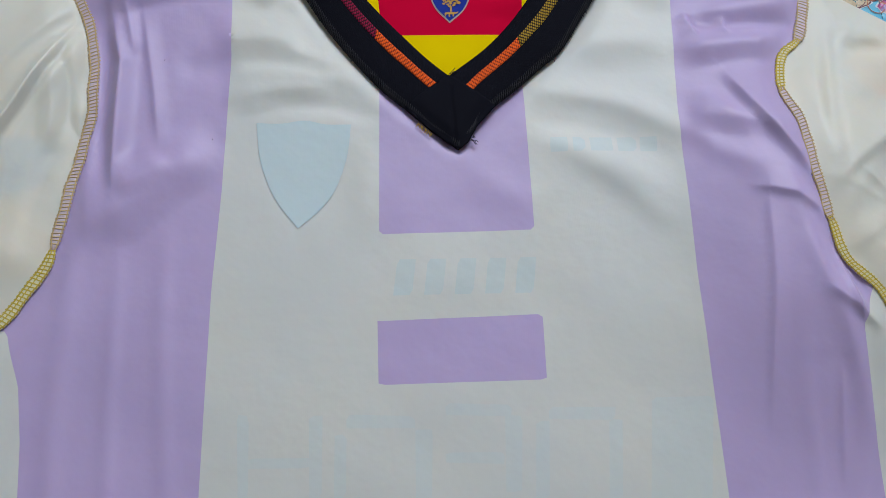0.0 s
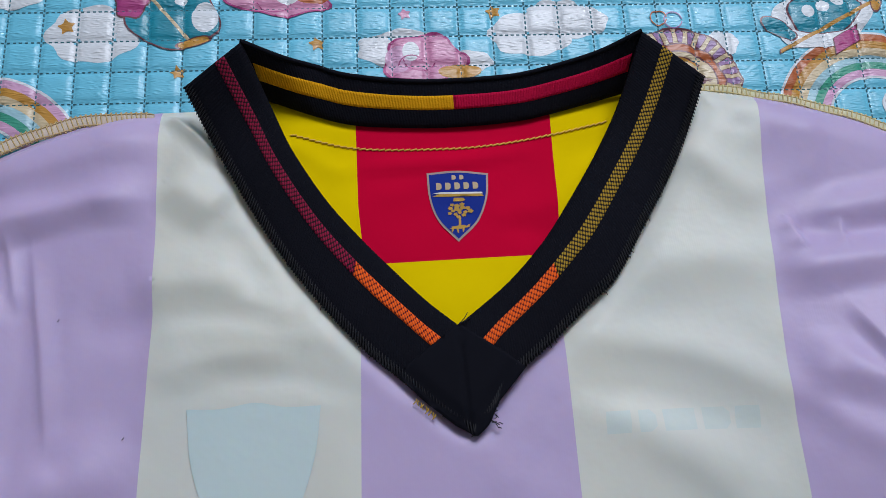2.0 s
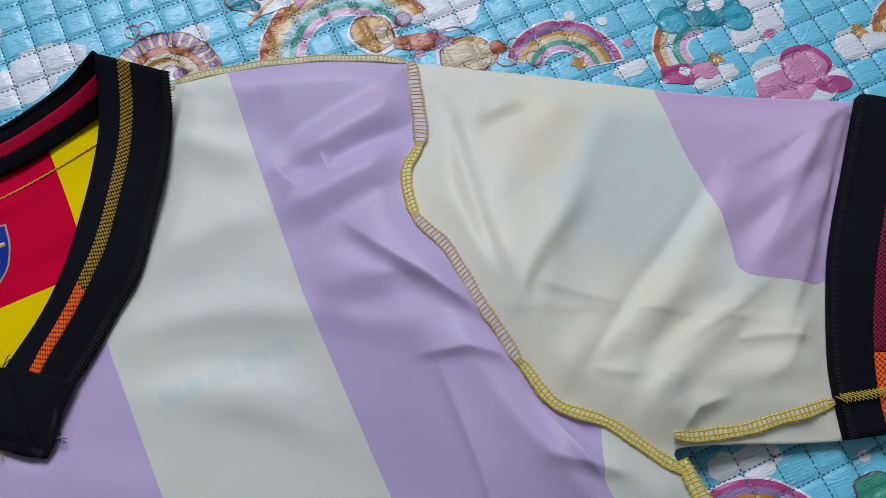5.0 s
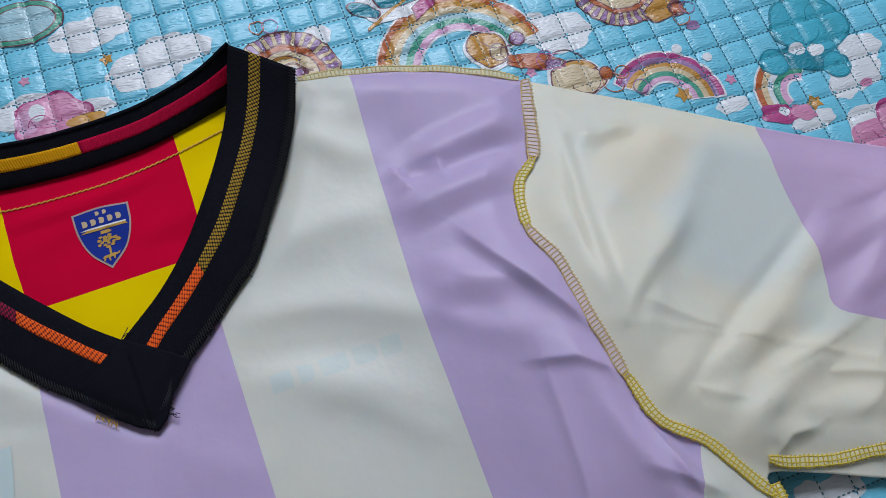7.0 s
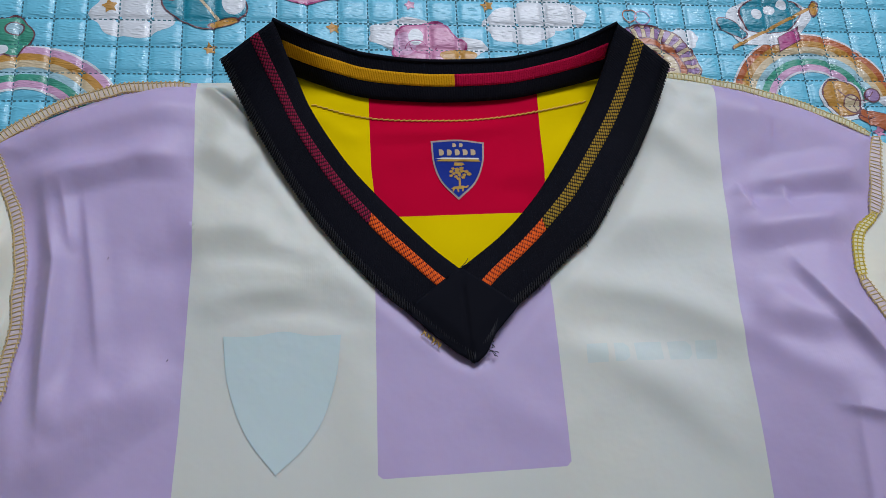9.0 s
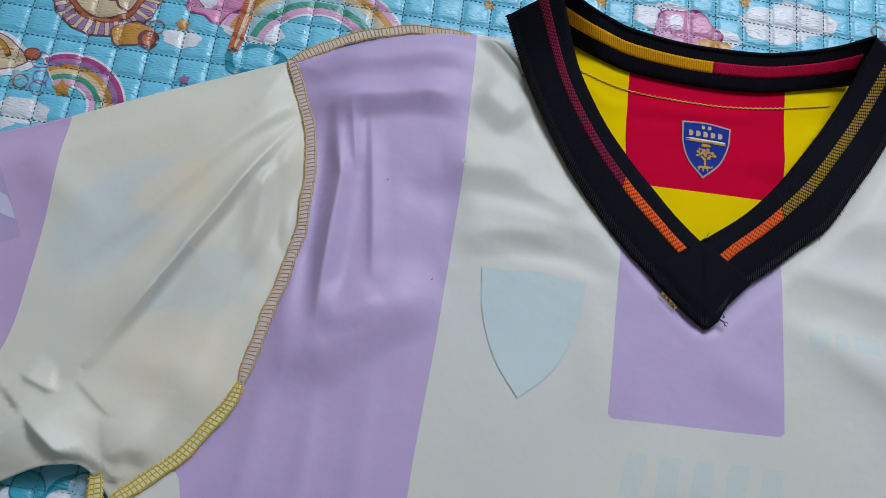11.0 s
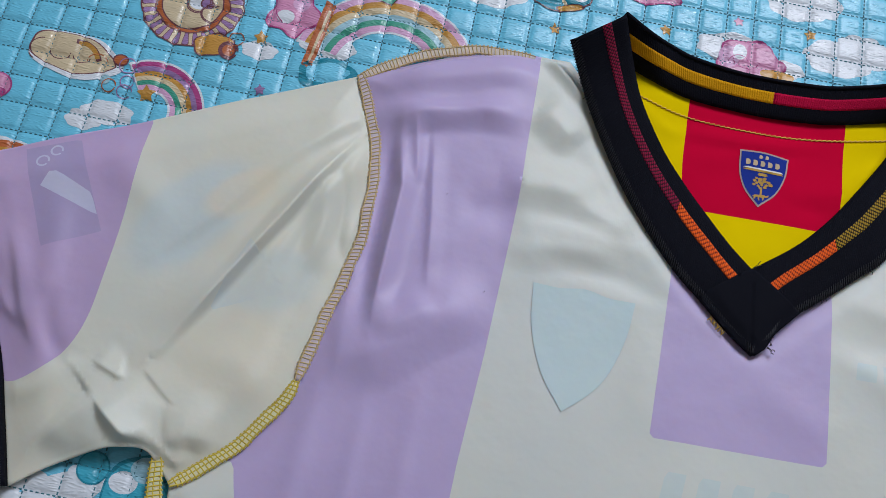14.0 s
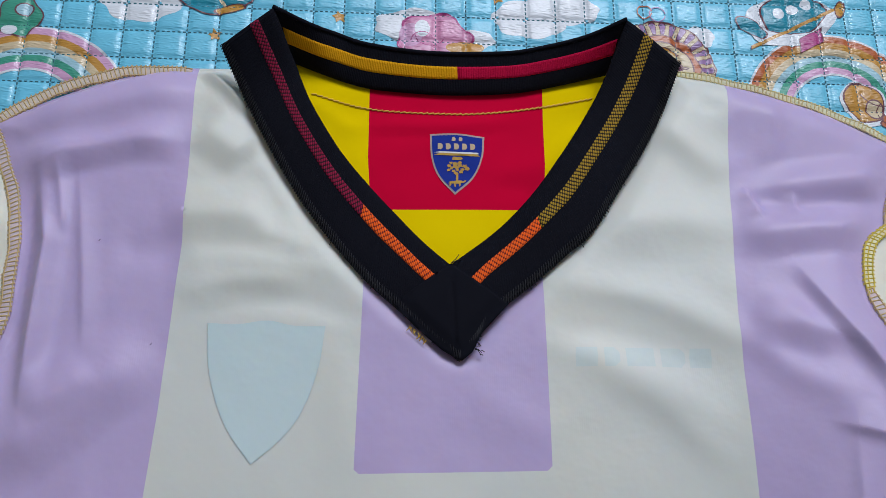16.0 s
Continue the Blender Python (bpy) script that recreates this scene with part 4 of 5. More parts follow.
FRONT_CREASES = [
    # right shoulder, down to the armpit
    ([(0.224, 0.364), (0.190, 0.381), (0.150, 0.391), (0.110, 0.400)], 0.030, 0.010, 0.0036, 0.4),
    ([(0.211, 0.226), (0.193, 0.253), (0.174, 0.281), (0.160, 0.307)], 0.0052, 0.022, 0.0036),
    ([(0.2085, 0.200), (0.204, 0.212), (0.192, 0.221), (0.163, 0.229)], 0.0045, 0.014, 0.0022),
    ([(0.220, 0.138), (0.212, 0.175), (0.206, 0.194)], 0.0045, 0.0045, 0.0022),
    ([(0.143, 0.342), (0.150, 0.324)], 0.0040, 0.010, 0.0024),
    ([(0.167, 0.339), (0.167, 0.325)], 0.0036, 0.009, 0.0020),
    ([(0.206, 0.324), (0.164, 0.3195), (0.132, 0.315)], 0.0095, 0.013, 0.0034),
    ([(0.220, 0.350), (0.189, 0.346), (0.150, 0.341)], 0.0095, 0.0090, 0.0027, 0.1),
    ([(0.182, 0.266), (0.160, 0.272), (0.135, 0.276)], 0.009, 0.014, 0.0018),
    ([(0.160, 0.08), (0.172, 0.172), (0.177, 0.239)], 0.0036, 0.009, 0.0013),
    ([(0.197, 0.056), (0.204, 0.127)], 0.0036, 0.009, 0.0013),
    ([(0.234, 0.137), (0.215, 0.153), (0.198, 0.167)], 0.0050, 0.012, 0.0022),
    # left shoulder
    ([(-0.118, 0.396), (-0.145, 0.392), (-0.172, 0.386), (-0.210, 0.364)], 0.028, 0.009, 0.0036, 0.3),
    ([(-0.119, 0.359), (-0.149, 0.360), (-0.179, 0.353), (-0.204, 0.341)], 0.0090, 0.013, 0.0034),
    ([(-0.184, 0.224), (-0.1845, 0.244), (-0.184, 0.276), (-0.183, 0.308), (-0.191, 0.346)], 0.0050, 0.0105, 0.0044),
    ([(-0.160, 0.250), (-0.165, 0.293), (-0.173, 0.346)], 0.0032, 0.008, 0.0016),
    ([(-0.175, 0.310), (-0.183, 0.350)], 0.0036, 0.006, 0.0018),
    ([(-0.155, 0.252), (-0.169, 0.239), (-0.185, 0.2305)], 0.0070, 0.014, 0.0014),
    ([(-0.126, 0.262), (-0.157, 0.240), (-0.181, 0.220), (-0.204, 0.208)], 0.015, 0.020, 0.0032),
    ([(-0.092, 0.372), (-0.107, 0.389), (-0.123, 0.403)], 0.0055, 0.009, 0.0042),
    ([(-0.080, 0.320), (-0.105, 0.323), (-0.136, 0.322)], 0.011, 0.015, 0.0022),
    ([(-0.060, 0.306), (-0.095, 0.317)], 0.007, 0.011, 0.0012),
    ([(-0.062, 0.293), (-0.095, 0.291), (-0.130, 0.284)], 0.009, 0.014, 0.0018),
    ([(-0.094, 0.350), (-0.121, 0.369)], 0.010, 0.014, 0.0024),
]


def front_height(p):
    d = edge_distance(p, FRONT)
    z = 0.0038 + 0.0042 * smooth(d / 0.018) + ripple(p, 22, 0.0010, 1.3) + ripple(p, 60, 0.00022, 4.1)
    for f in FRONT_FOLDS:
        z = z + fold(p, *f) * smooth(d / 0.006)
    for c in FRONT_CREASES:
        z = z + crease(p, *c) * (1.55 if c[1] >= 0.0056 else 1.1) * smooth(d / 0.006)
    return z


def poly(*pts):
    line = np.array(pts + (pts[0],), float)
    return even(line, max(8, int(np.linalg.norm(np.diff(line, axis=0), axis=1).sum() / 0.004)))[:-1]


STRIPE_L = poly((-0.1230, 0.43), (-0.1228, 0.31), (-0.1268, 0.23), (-0.1310, 0.175), (-0.1350, 0.07), (-0.140, -0.32), (-0.2215, -0.32), (-0.2200, 0.06), (-0.2215, 0.10), (-0.2245, 0.128), (-0.2330, 0.156), (-0.30, 0.20), (-0.30, 0.43))
STRIPE_R = poly((0.1435, 0.43), (0.1415, 0.395), (0.1375, 0.35), (0.1320, 0.275), (0.1310, 0.175), (0.1340, 0.058), (0.136, -0.32), (0.2185, -0.32), (0.2185, 0.1425), (0.2310, 0.1660), (0.30, 0.20), (0.30, 0.43))
BLOCK_TOP = poly((-0.0395, 0.30), (-0.0425, 0.2045), (0.0432, 0.2057), (0.0434, 0.30))
BLOCK_MID = poly((-0.0447, 0.1563), (-0.0451, 0.1226), (0.0435, 0.1226), (0.0440, 0.1580))
SHIELD = np.vstack([spline([(-0.1085, 0.2705), (-0.0950, 0.2700), (-0.0820, 0.2718), (-0.0700, 0.2695), (-0.0563, 0.2694)], 0.003)[:-1], spline([(-0.0563, 0.2694), (-0.0590, 0.2500), (-0.0655, 0.2310), (-0.0740, 0.2190), (-0.0860, 0.2085)], 0.003)[:-1], spline([(-0.0860, 0.2085), (-0.0985, 0.2259), (-0.1062, 0.2480), (-0.1085, 0.2705)], 0.003)[:-1]])
# faint show-through of lettering that cannot be read, as plain bars
BARS = [poly((x0, 0.2515), (x1, 0.2515), (x1, 0.2605), (x0, 0.2605)) for x0, x1 in ((0.056, 0.066), (0.069, 0.076), (0.079, 0.092), (0.095, 0.106), (0.108, 0.118))]
BARS += [poly((x, 0.170), (x + 0.010, 0.170), (x + 0.013, 0.190), (x + 0.003, 0.190)) for x in (-0.036, -0.0195, -0.003, 0.0135, 0.030)]
FAINT = [poly(*q) for q in (((-0.116, 0.069), (-0.111, 0.069), (-0.111, 0.109), (-0.117, 0.110)), ((-0.111, 0.083), (-0.081, 0.082), (-0.081, 0.087), (-0.111, 0.088)), ((-0.081, 0.068), (-0.075, 0.067), (-0.074, 0.108), (-0.081, 0.108)), ((-0.069, 0.067), (-0.063, 0.067), (-0.062, 0.098), (-0.068, 0.098)), ((-0.062, 0.101), (-0.027, 0.100), (-0.027, 0.106), (-0.062, 0.108)), ((-0.028, 0.065), (-0.020, 0.065), (-0.018, 0.099), (-0.027, 0.099)), ((-0.011, 0.106), (0.023, 0.104), (0.024, 0.110), (-0.011, 0.112)), ((-0.012, 0.082), (0.018, 0.080), (0.019, 0.086), (-0.012, 0.087)), ((0.018, 0.066), (0.026, 0.066), (0.029, 0.104), (0.020, 0.105)), ((0.033, 0.062), (0.040, 0.062), (0.043, 0.101), (0.036, 0.101)), ((0.043, 0.102), (0.078, 0.100), (0.079, 0.107), (0.043, 0.108)), ((0.071, 0.061), (0.078, 0.060), (0.082, 0.100), (0.075, 0.101)), ((0.093, 0.060), (0.125, 0.058), (0.132, 0.110), (0.099, 0.111)))]
cloth("front_panel", FRONT, front_height, [CREAM, LILAC, GHOST, GHOST_FAINT], [(STRIPE_L, 1), (STRIPE_R, 1), (BLOCK_TOP, 1), (BLOCK_MID, 1), *[(q, 2) for q in BARS], *[(q, 3) for q in FAINT]], 0.0025, shirt, "cream front with lilac stripes and blocks, inside face out", fine=lambda p: (p[:, 1] > 0.02) | (np.arange(len(p)) % 3 == 0), lines=[np.array(c[0]) for c in FRONT_CREASES])


def on_cloth(name, outline, height, mat, label, lift=0.0003, step=0.003):
    v, f = triangles(outline, lattice(outline, step))
    return link(name, mesh_of(name, np.c_[v, height(v) + lift], [tuple(t) for t in f], mat), shirt, label)


on_cloth("badge_backing", SHIELD, front_height, PALE_BLUE, "pale blue shield seen through the cloth", 0.0004)

# back panel, seen through the neck opening
BACK = np.vstack([spline([(-0.082, 0.407), (-0.06, 0.404), (0.0, 0.399), (0.06, 0.404), (0.088, 0.408)], 0.004)[:-1], spline([(0.088, 0.408), (0.098, 0.33), (0.10, 0.22)], 0.005)[:-1], spline([(0.10, 0.22), (-0.10, 0.22)], 0.005)[:-1], spline([(-0.10, 0.22), (-0.092, 0.33), (-0.082, 0.407)], 0.005)[:-1]])


def back_height(p):
    z = 0.0028 + 0.0016 * smooth((p[:, 1] - 0.375) / 0.02) + ripple(p, 30, 0.0006, 7.7)
    z = z + fold(p, -0.035, 0.372, 0.03, 0.377, 0.004, 0.0018, 0.2) + fold(p, 0.01, 0.345, 0.045, 0.352, 0.006, 0.0008)
    z = z + fold(p, -0.03, 0.358, -0.005, 0.366, 0.005, 0.0008) + fold(p, 0.0, 0.352, 0.04, 0.338, 0.006, -0.0008) + fold(p, 0.052, 0.345, 0.062, 0.372, 0.003, 0.0014)
    z = z + fold(p, 0.045, 0.352, 0.075, 0.380, 0.004, 0.0012) + fold(p, -0.07, 0.384, -0.045, 0.372, 0.004, 0.0010)
    return np.minimum(z, 0.0058)


RED_BLOCK = poly((-0.0383, 0.43), (-0.0388, 0.355), (-0.0370, 0.3287), (0.0470, 0.3298), (0.0480, 0.36), (0.0485, 0.43))
cloth("back_panel", BACK, back_height, [YELLOW, RED], [(RED_BLOCK, 1)], 0.003, shirt, "yellow and red satin inside of the back", 0.0008)
UNDER = np.vstack([SHOULDER_L, ARM_L, SIDE_L, HEM, SIDE_R, ARM_R[::-1], SHOULDER_R, [(0.06, 0.395), (0.0, 0.388), (-0.06, 0.395)]])
UNDER = UNDER * 0.975 + np.array((0.0, 0.001))
cloth("back_lining", even(np.vstack([UNDER, UNDER[:1]]), 260)[:-1], lambda p: np.full(len(p), 0.0016), [YELLOW], [], 0.016, shirt, "yellow back of the shirt beneath", 0.0008)

# neck seam stitching
seam = even(spline([(-0.0671, 0.3895), (-0.0382, 0.3820), (0.0, 0.3802), (0.0222, 0.3814), (0.048, 0.3853), (0.0758, 0.3911)], 0.003), 260)
seam = np.c_[seam, back_height(seam) + 0.0004]
tubes("neck_seam_stitches", [seam[i : i + 6] + np.linspace(-1, 1, len(seam[i : i + 6]))[:, None] * np.array((0, 0.00035, 0)) for i in range(0, 255, 5)], 0.00042, THREAD_GOLD, shirt, "gold top stitching")

# woven crest on the back
CREST = np.vstack([spline([(-0.0086, 0.3689), (0.005, 0.3697), (0.0184, 0.3682)], 0.002)[:-1], spline([(0.0184, 0.3682), (0.0172, 0.357), (0.0125, 0.346), (0.0034, 0.3370)], 0.002)[:-1], spline([(0.0034, 0.3370), (-0.0045, 0.3465), (-0.0080, 0.357), (-0.0086, 0.3689)], 0.002)[:-1]])
CREST_MID = CREST.mean(0)


def crest_piece(name, outline, mat, lift, label=""):
    v, f = triangles(outline, lattice(outline, 0.0012))
    return link(name, mesh_of(name, np.c_[v, back_height(v) + lift], [tuple(t) for t in f], mat), crest, label)


crest = link("crest_patch", mesh_of("crest_patch", np.c_[CREST, back_height(CREST) + 0.0004], [tuple(range(len(CREST)))[::-1]], SHIELD_RIM), shirt, "small blue and gold shield patch, plain shapes")
v, f = triangles(CREST, lattice(CREST, 0.0015))
crest.data = mesh_of("crest_patch", np.c_[v, back_height(v) + 0.0004], [tuple(t) for t in f], SHIELD_RIM)
crest_piece("crest_field", CREST_MID + (CREST - CREST_MID) * 0.93, SHIELD_BLUE, 0.0006)
crest_piece("crest_bar", poly((-0.0069, 0.3592), (0.0170, 0.3586), (0.0170, 0.3594), (-0.0069, 0.3600)), SHIELD_WHITE, 0.0008)
crest_piece("crest_bar", poly((-0.0067, 0.3580), (0.0168, 0.3574), (0.0168, 0.3586), (-0.0067, 0.3592)), SHIELD_GOLD, 0.0008)
for k in range(5):
    x = -0.0048 + 0.0040 * k
    crest_piece("crest_bar", poly((x, 0.3610), (x + 0.0024, 0.36095), (x + 0.0024, 0.36415), (x, 0.3642)), CREST_LETTER, 0.0008)
for x in (0.0022, 0.0056):
    crest_piece("crest_bar", poly((x, 0.3655), (x + 0.0018, 0.3655), (x + 0.0018, 0.3676), (x, 0.3676)), CREST_LETTER, 0.0008)
crest_piece("crest_bar", poly((0.0022, 0.3556), (0.0076, 0.3554), (0.0076, 0.3570), (0.0022, 0.3572)), SHIELD_GOLD, 0.0008)
crown = random.Random(8)
for k in range(16):
    an, far = 2.4 * k, 0.0012 * math.sqrt(k)
    r = crown.uniform(0.0008, 0.0013)
    crest_piece("crest_tree", blob(0.0046 + 1.15 * far * math.cos(an), 0.3515 + 0.66 * far * math.sin(an), r, r * 0.75, 0, 0.18, 5, k, 14), SHIELD_GOLD, 0.0008 + 0.00001 * k)
crest_piece("crest_trunk", poly((0.0039, 0.3440), (0.0050, 0.3440), (0.0052, 0.3495), (0.0042, 0.3495)), SHIELD_GOLD, 0.0008)
crest_piece("crest_base", blob(0.0042, 0.3436, 0.0040, 0.0008, 4, 0.15, 5, 0.7, 20), SHIELD_GOLD, 0.0009)
for x, y, turn in ((0.0012, 0.3424, 70), (0.0034, 0.3420, 100), (0.0058, 0.3424, 80), (0.0079, 0.3440, 40)):
    crest_piece("crest_base", blob(x, y, 0.0012, 0.0004, turn, 0.1, 5, 0.2, 12), SHIELD_GOLD, 0.0009)

# sleeves
CUFF_L_IN = spline([(-0.4079, 0.2795), (-0.3848, 0.2399), (-0.3672, 0.2103), (-0.3530, 0.1830), (-0.3429, 0.1581), (-0.3316, 0.1276)], 0.003)
CUFF_L_OUT = spline([(-0.4369, 0.2607), (-0.4059, 0.2123), (-0.3864, 0.1755), (-0.3740, 0.1420), (-0.3645, 0.1200)], 0.003)
CUFF_R_IN = spline([(0.4267, 0.2558), (0.3990, 0.2264), (0.3726, 0.1981), (0.3578, 0.1791), (0.3356, 0.1434), (0.3234, 0.1128)], 0.003)
CUFF_R_OUT = spline([(0.4582, 0.2343), (0.4421, 0.2165), (0.4135, 0.1851), (0.3804, 0.1492), (0.3620, 0.1210), (0.3545, 0.1030)], 0.003)
TOP_L = spline([(-0.2178, 0.3697), (-0.2707, 0.3451), (-0.3189, 0.3211), (-0.3656, 0.3002), (-0.4079, 0.2795)], 0.003)
LOW_L = spline([(-0.3316, 0.1276), (-0.3148, 0.1404), (-0.2962, 0.1503), (-0.2837, 0.1539), (-0.2727, 0.1539), (-0.2598, 0.1416)], 0.003)
TOP_R = spline([(0.2289, 0.3685), (0.2570, 0.3515), (0.2849, 0.3350), (0.3348, 0.3035), (0.3656, 0.2857), (0.4267, 0.2540)], 0.003)
LOW_R = spline([(0.3234, 0.1128), (0.3023, 0.1213), (0.2779, 0.1325), (0.2542, 0.1410), (0.2529, 0.130)], 0.003)
SLEEVE_L = np.vstack([TOP_L[:-1], CUFF_L_IN[:-1], LOW_L[:-1], ARM_L[::-1][:-1]])
SLEEVE_R = np.vstack([TOP_R[:-1], CUFF_R_IN[:-1], LOW_R[:-1], ARM_R[::-1][:-1]])
FOLDS_L = [
    (-0.285, 0.262, -0.2136, 0.3420, 0.0070, 0.0030, 0.4), (-0.245, 0.240, -0.208, 0.325, 0.007, 0.0026, 0.3), (-0.226, 0.220, -0.204, 0.305, 0.0055, -0.0022, 0.0), (-0.262, 0.250, -0.214, 0.332, 0.005, -0.0020, 0.0),
    (-0.350, 0.260, -0.335, 0.205, 0.008, 0.0024, 0.0), (-0.365, 0.240, -0.342, 0.198, 0.005, 0.0024, 0.4), (-0.340, 0.215, -0.328, 0.190, 0.005, -0.0020, 0.0), (-0.345, 0.165, -0.320, 0.185, 0.006, 0.0020, 0.0), (-0.392, 0.262, -0.362, 0.225, 0.006, 0.0020, 0.0), (-0.375, 0.222, -0.352, 0.205, 0.004, 0.0018, 0.3), (-0.3980, 0.268, -0.3990, 0.250, 0.006, -0.0012, 0.0), (-0.330, 0.300, -0.300, 0.270, 0.010, 0.0016, 0.0), (-0.256, 0.205, -0.226, 0.190, 0.010, 0.0014, 0.0),
]
CREASES_L = [
    ([(-0.2090, 0.3360), (-0.2360, 0.2820), (-0.2647, 0.2295), (-0.2810, 0.2010)], 0.0042, 0.024, 0.0080, 0.2),
    ([(-0.2700, 0.1540), (-0.2830, 0.1580), (-0.2930, 0.1650), (-0.3035, 0.1735)], 0.0052, 0.026, 0.0074, 0.5),
    ([(-0.2900, 0.1865), (-0.2950, 0.1852), (-0.3105, 0.1912)], 0.0044, 0.014, 0.0030, 0.2),
    ([(-0.2580, 0.1730), (-0.2690, 0.1790), (-0.2880, 0.1940)], 0.0026, 0.013, 0.0012, 0.0),
    ([(-0.3230, 0.1450), (-0.3060, 0.1690), (-0.2950, 0.1825)], 0.0060, 0.016, 0.0036, 0.0),
    ([(-0.2420, 0.1640), (-0.2560, 0.1645), (-0.2710, 0.1580)], 0.0070, 0.020, 0.0040, 0.3),
    ([(-0.2040, 0.262), (-0.2090, 0.328)], 0.0060, 0.010, 0.0030, 0.0),
    ([(-0.2170, 0.252), (-0.2190, 0.312)], 0.0070, 0.011, 0.0030, 0.0),
]
CREASES_R = [
    ([(0.285, 0.275), (0.245, 0.259), (0.214, 0.241)], 0.012, 0.016, 0.0030, 0.1),
    ([(0.325, 0.210), (0.255, 0.198), (0.213, 0.191)], 0.010, 0.014, 0.0026, 0.1),
    ([(0.320, 0.183), (0.279, 0.176), (0.246, 0.166)], 0.010, 0.012, 0.0024, 0.1),
    ([(0.284, 0.189), (0.264, 0.209), (0.227, 0.242)], 0.0045, 0.012, 0.0014),
    ([(0.270, 0.167), (0.246, 0.183), (0.226, 0.200)], 0.0045, 0.012, 0.0014),
    ([(0.342, 0.157), (0.315, 0.169), (0.294, 0.175)], 0.0050, 0.012, 0.0020),
    ([(0.416, 0.246), (0.367, 0.234), (0.315, 0.222)], 0.008, 0.013, 0.0024, 0.2),
    ([(0.396, 0.223), (0.359, 0.211), (0.320, 0.200)], 0.007, 0.012, 0.0023, 0.2),
    ([(0.420, 0.256), (0.385, 0.250), (0.350, 0.246)], 0.006, 0.010, 0.0017, 0.2),
    ([(0.284, 0.152), (0.270, 0.153), (0.261, 0.147)], 0.0045, 0.014, 0.0036, 0.4),
    ([(0.270, 0.325), (0.250, 0.324), (0.238, 0.334)], 0.007, 0.012, 0.0022),
]
FOLDS_R = [
    (0.246, 0.316, 0.274, 0.320, 0.006, -0.0022, 0.0), (0.228, 0.270, 0.300, 0.330, 0.016, 0.0024, 0.0), (0.222, 0.215, 0.300, 0.300, 0.008, 0.0020, 0.2), (0.222, 0.232, 0.262, 0.262, 0.0045, 0.0022, 0.2), (0.222, 0.255, 0.232, 0.330, 0.004, -0.0024, 0.0), (0.245, 0.175, 0.345, 0.245, 0.008, 0.0024, 0.2),
    (0.235, 0.190, 0.320, 0.240, 0.004, -0.0018, 0.0), (0.250, 0.160, 0.345, 0.205, 0.008, 0.0022, 0.0), (0.340, 0.180, 0.418, 0.248, 0.005, 0.0030, 0.6), (0.350, 0.215, 0.412, 0.255, 0.005, 0.0026, 0.3), (0.365, 0.195, 0.410, 0.240, 0.004, -0.0016, 0.0), (0.228, 0.225, 0.330, 0.170, 0.003, 0.0008, 0.5), (0.268, 0.166, 0.330, 0.150, 0.008, 0.0024, 0.2), (0.258, 0.152, 0.270, 0.176, 0.008, 0.0016, 0.3), (0.305, 0.150, 0.338, 0.166, 0.006, 0.0020, 0.5), (0.275, 0.180, 0.330, 0.190, 0.003, 0.0012, 0.6),
]


def sleeve_height(outline, folds, seed, creases=()):
    def height(p):
        d = edge_distance(p, outline)
        z = 0.0036 + 0.0048 * smooth(d / 0.022) + ripple(p, 26, 0.0010, seed) + ripple(p, 70, 0.00025, seed + 3)
        for f in folds:
            z = z + fold(p, *f) * smooth(d / 0.006)
        sharp = np.zeros(len(p))
        for c in creases:
            sharp = np.maximum(sharp, crease(p, *c))
        z = z + sharp * smooth(d / 0.006)
        # the lower edge of the crumpled sleeve arches off the mat
        return z + 0.0075 * np.exp(-(((p[:, 0] + 0.286) / 0.017) ** 2) - (((p[:, 1] - 0.153) / 0.012) ** 2))
    return height


HEIGHT_L, HEIGHT_R = sleeve_height(SLEEVE_L, FOLDS_L, 2.2, CREASES_L), sleeve_height(SLEEVE_R, FOLDS_R, 9.4, CREASES_R)
CORNERS_L = np.array([(-0.3180, 0.34), (-0.3189, 0.3211), (-0.3165, 0.2768), (-0.3169, 0.2383), (-0.3188, 0.2), (-0.3331, 0.1804), (-0.3520, 0.1700), (-0.43, 0.20), (-0.43, 0.32)])
CORNERS_R = np.array([(0.3360, 0.315), (0.3348, 0.3030), (0.3286, 0.2694), (0.3285, 0.2450), (0.3255, 0.2150), (0.3182, 0.1985), (0.3400, 0.1870), (0.3600, 0.1745), (0.45, 0.22), (0.45, 0.30)])
def rounded(q):
    for _ in range(3):
        n = np.roll(q, -1, 0)
        q = np.stack([0.75 * q + 0.25 * n, 0.25 * q + 0.75 * n], 1).reshape(-1, 2)
    return poly(*[tuple(c) for c in q])


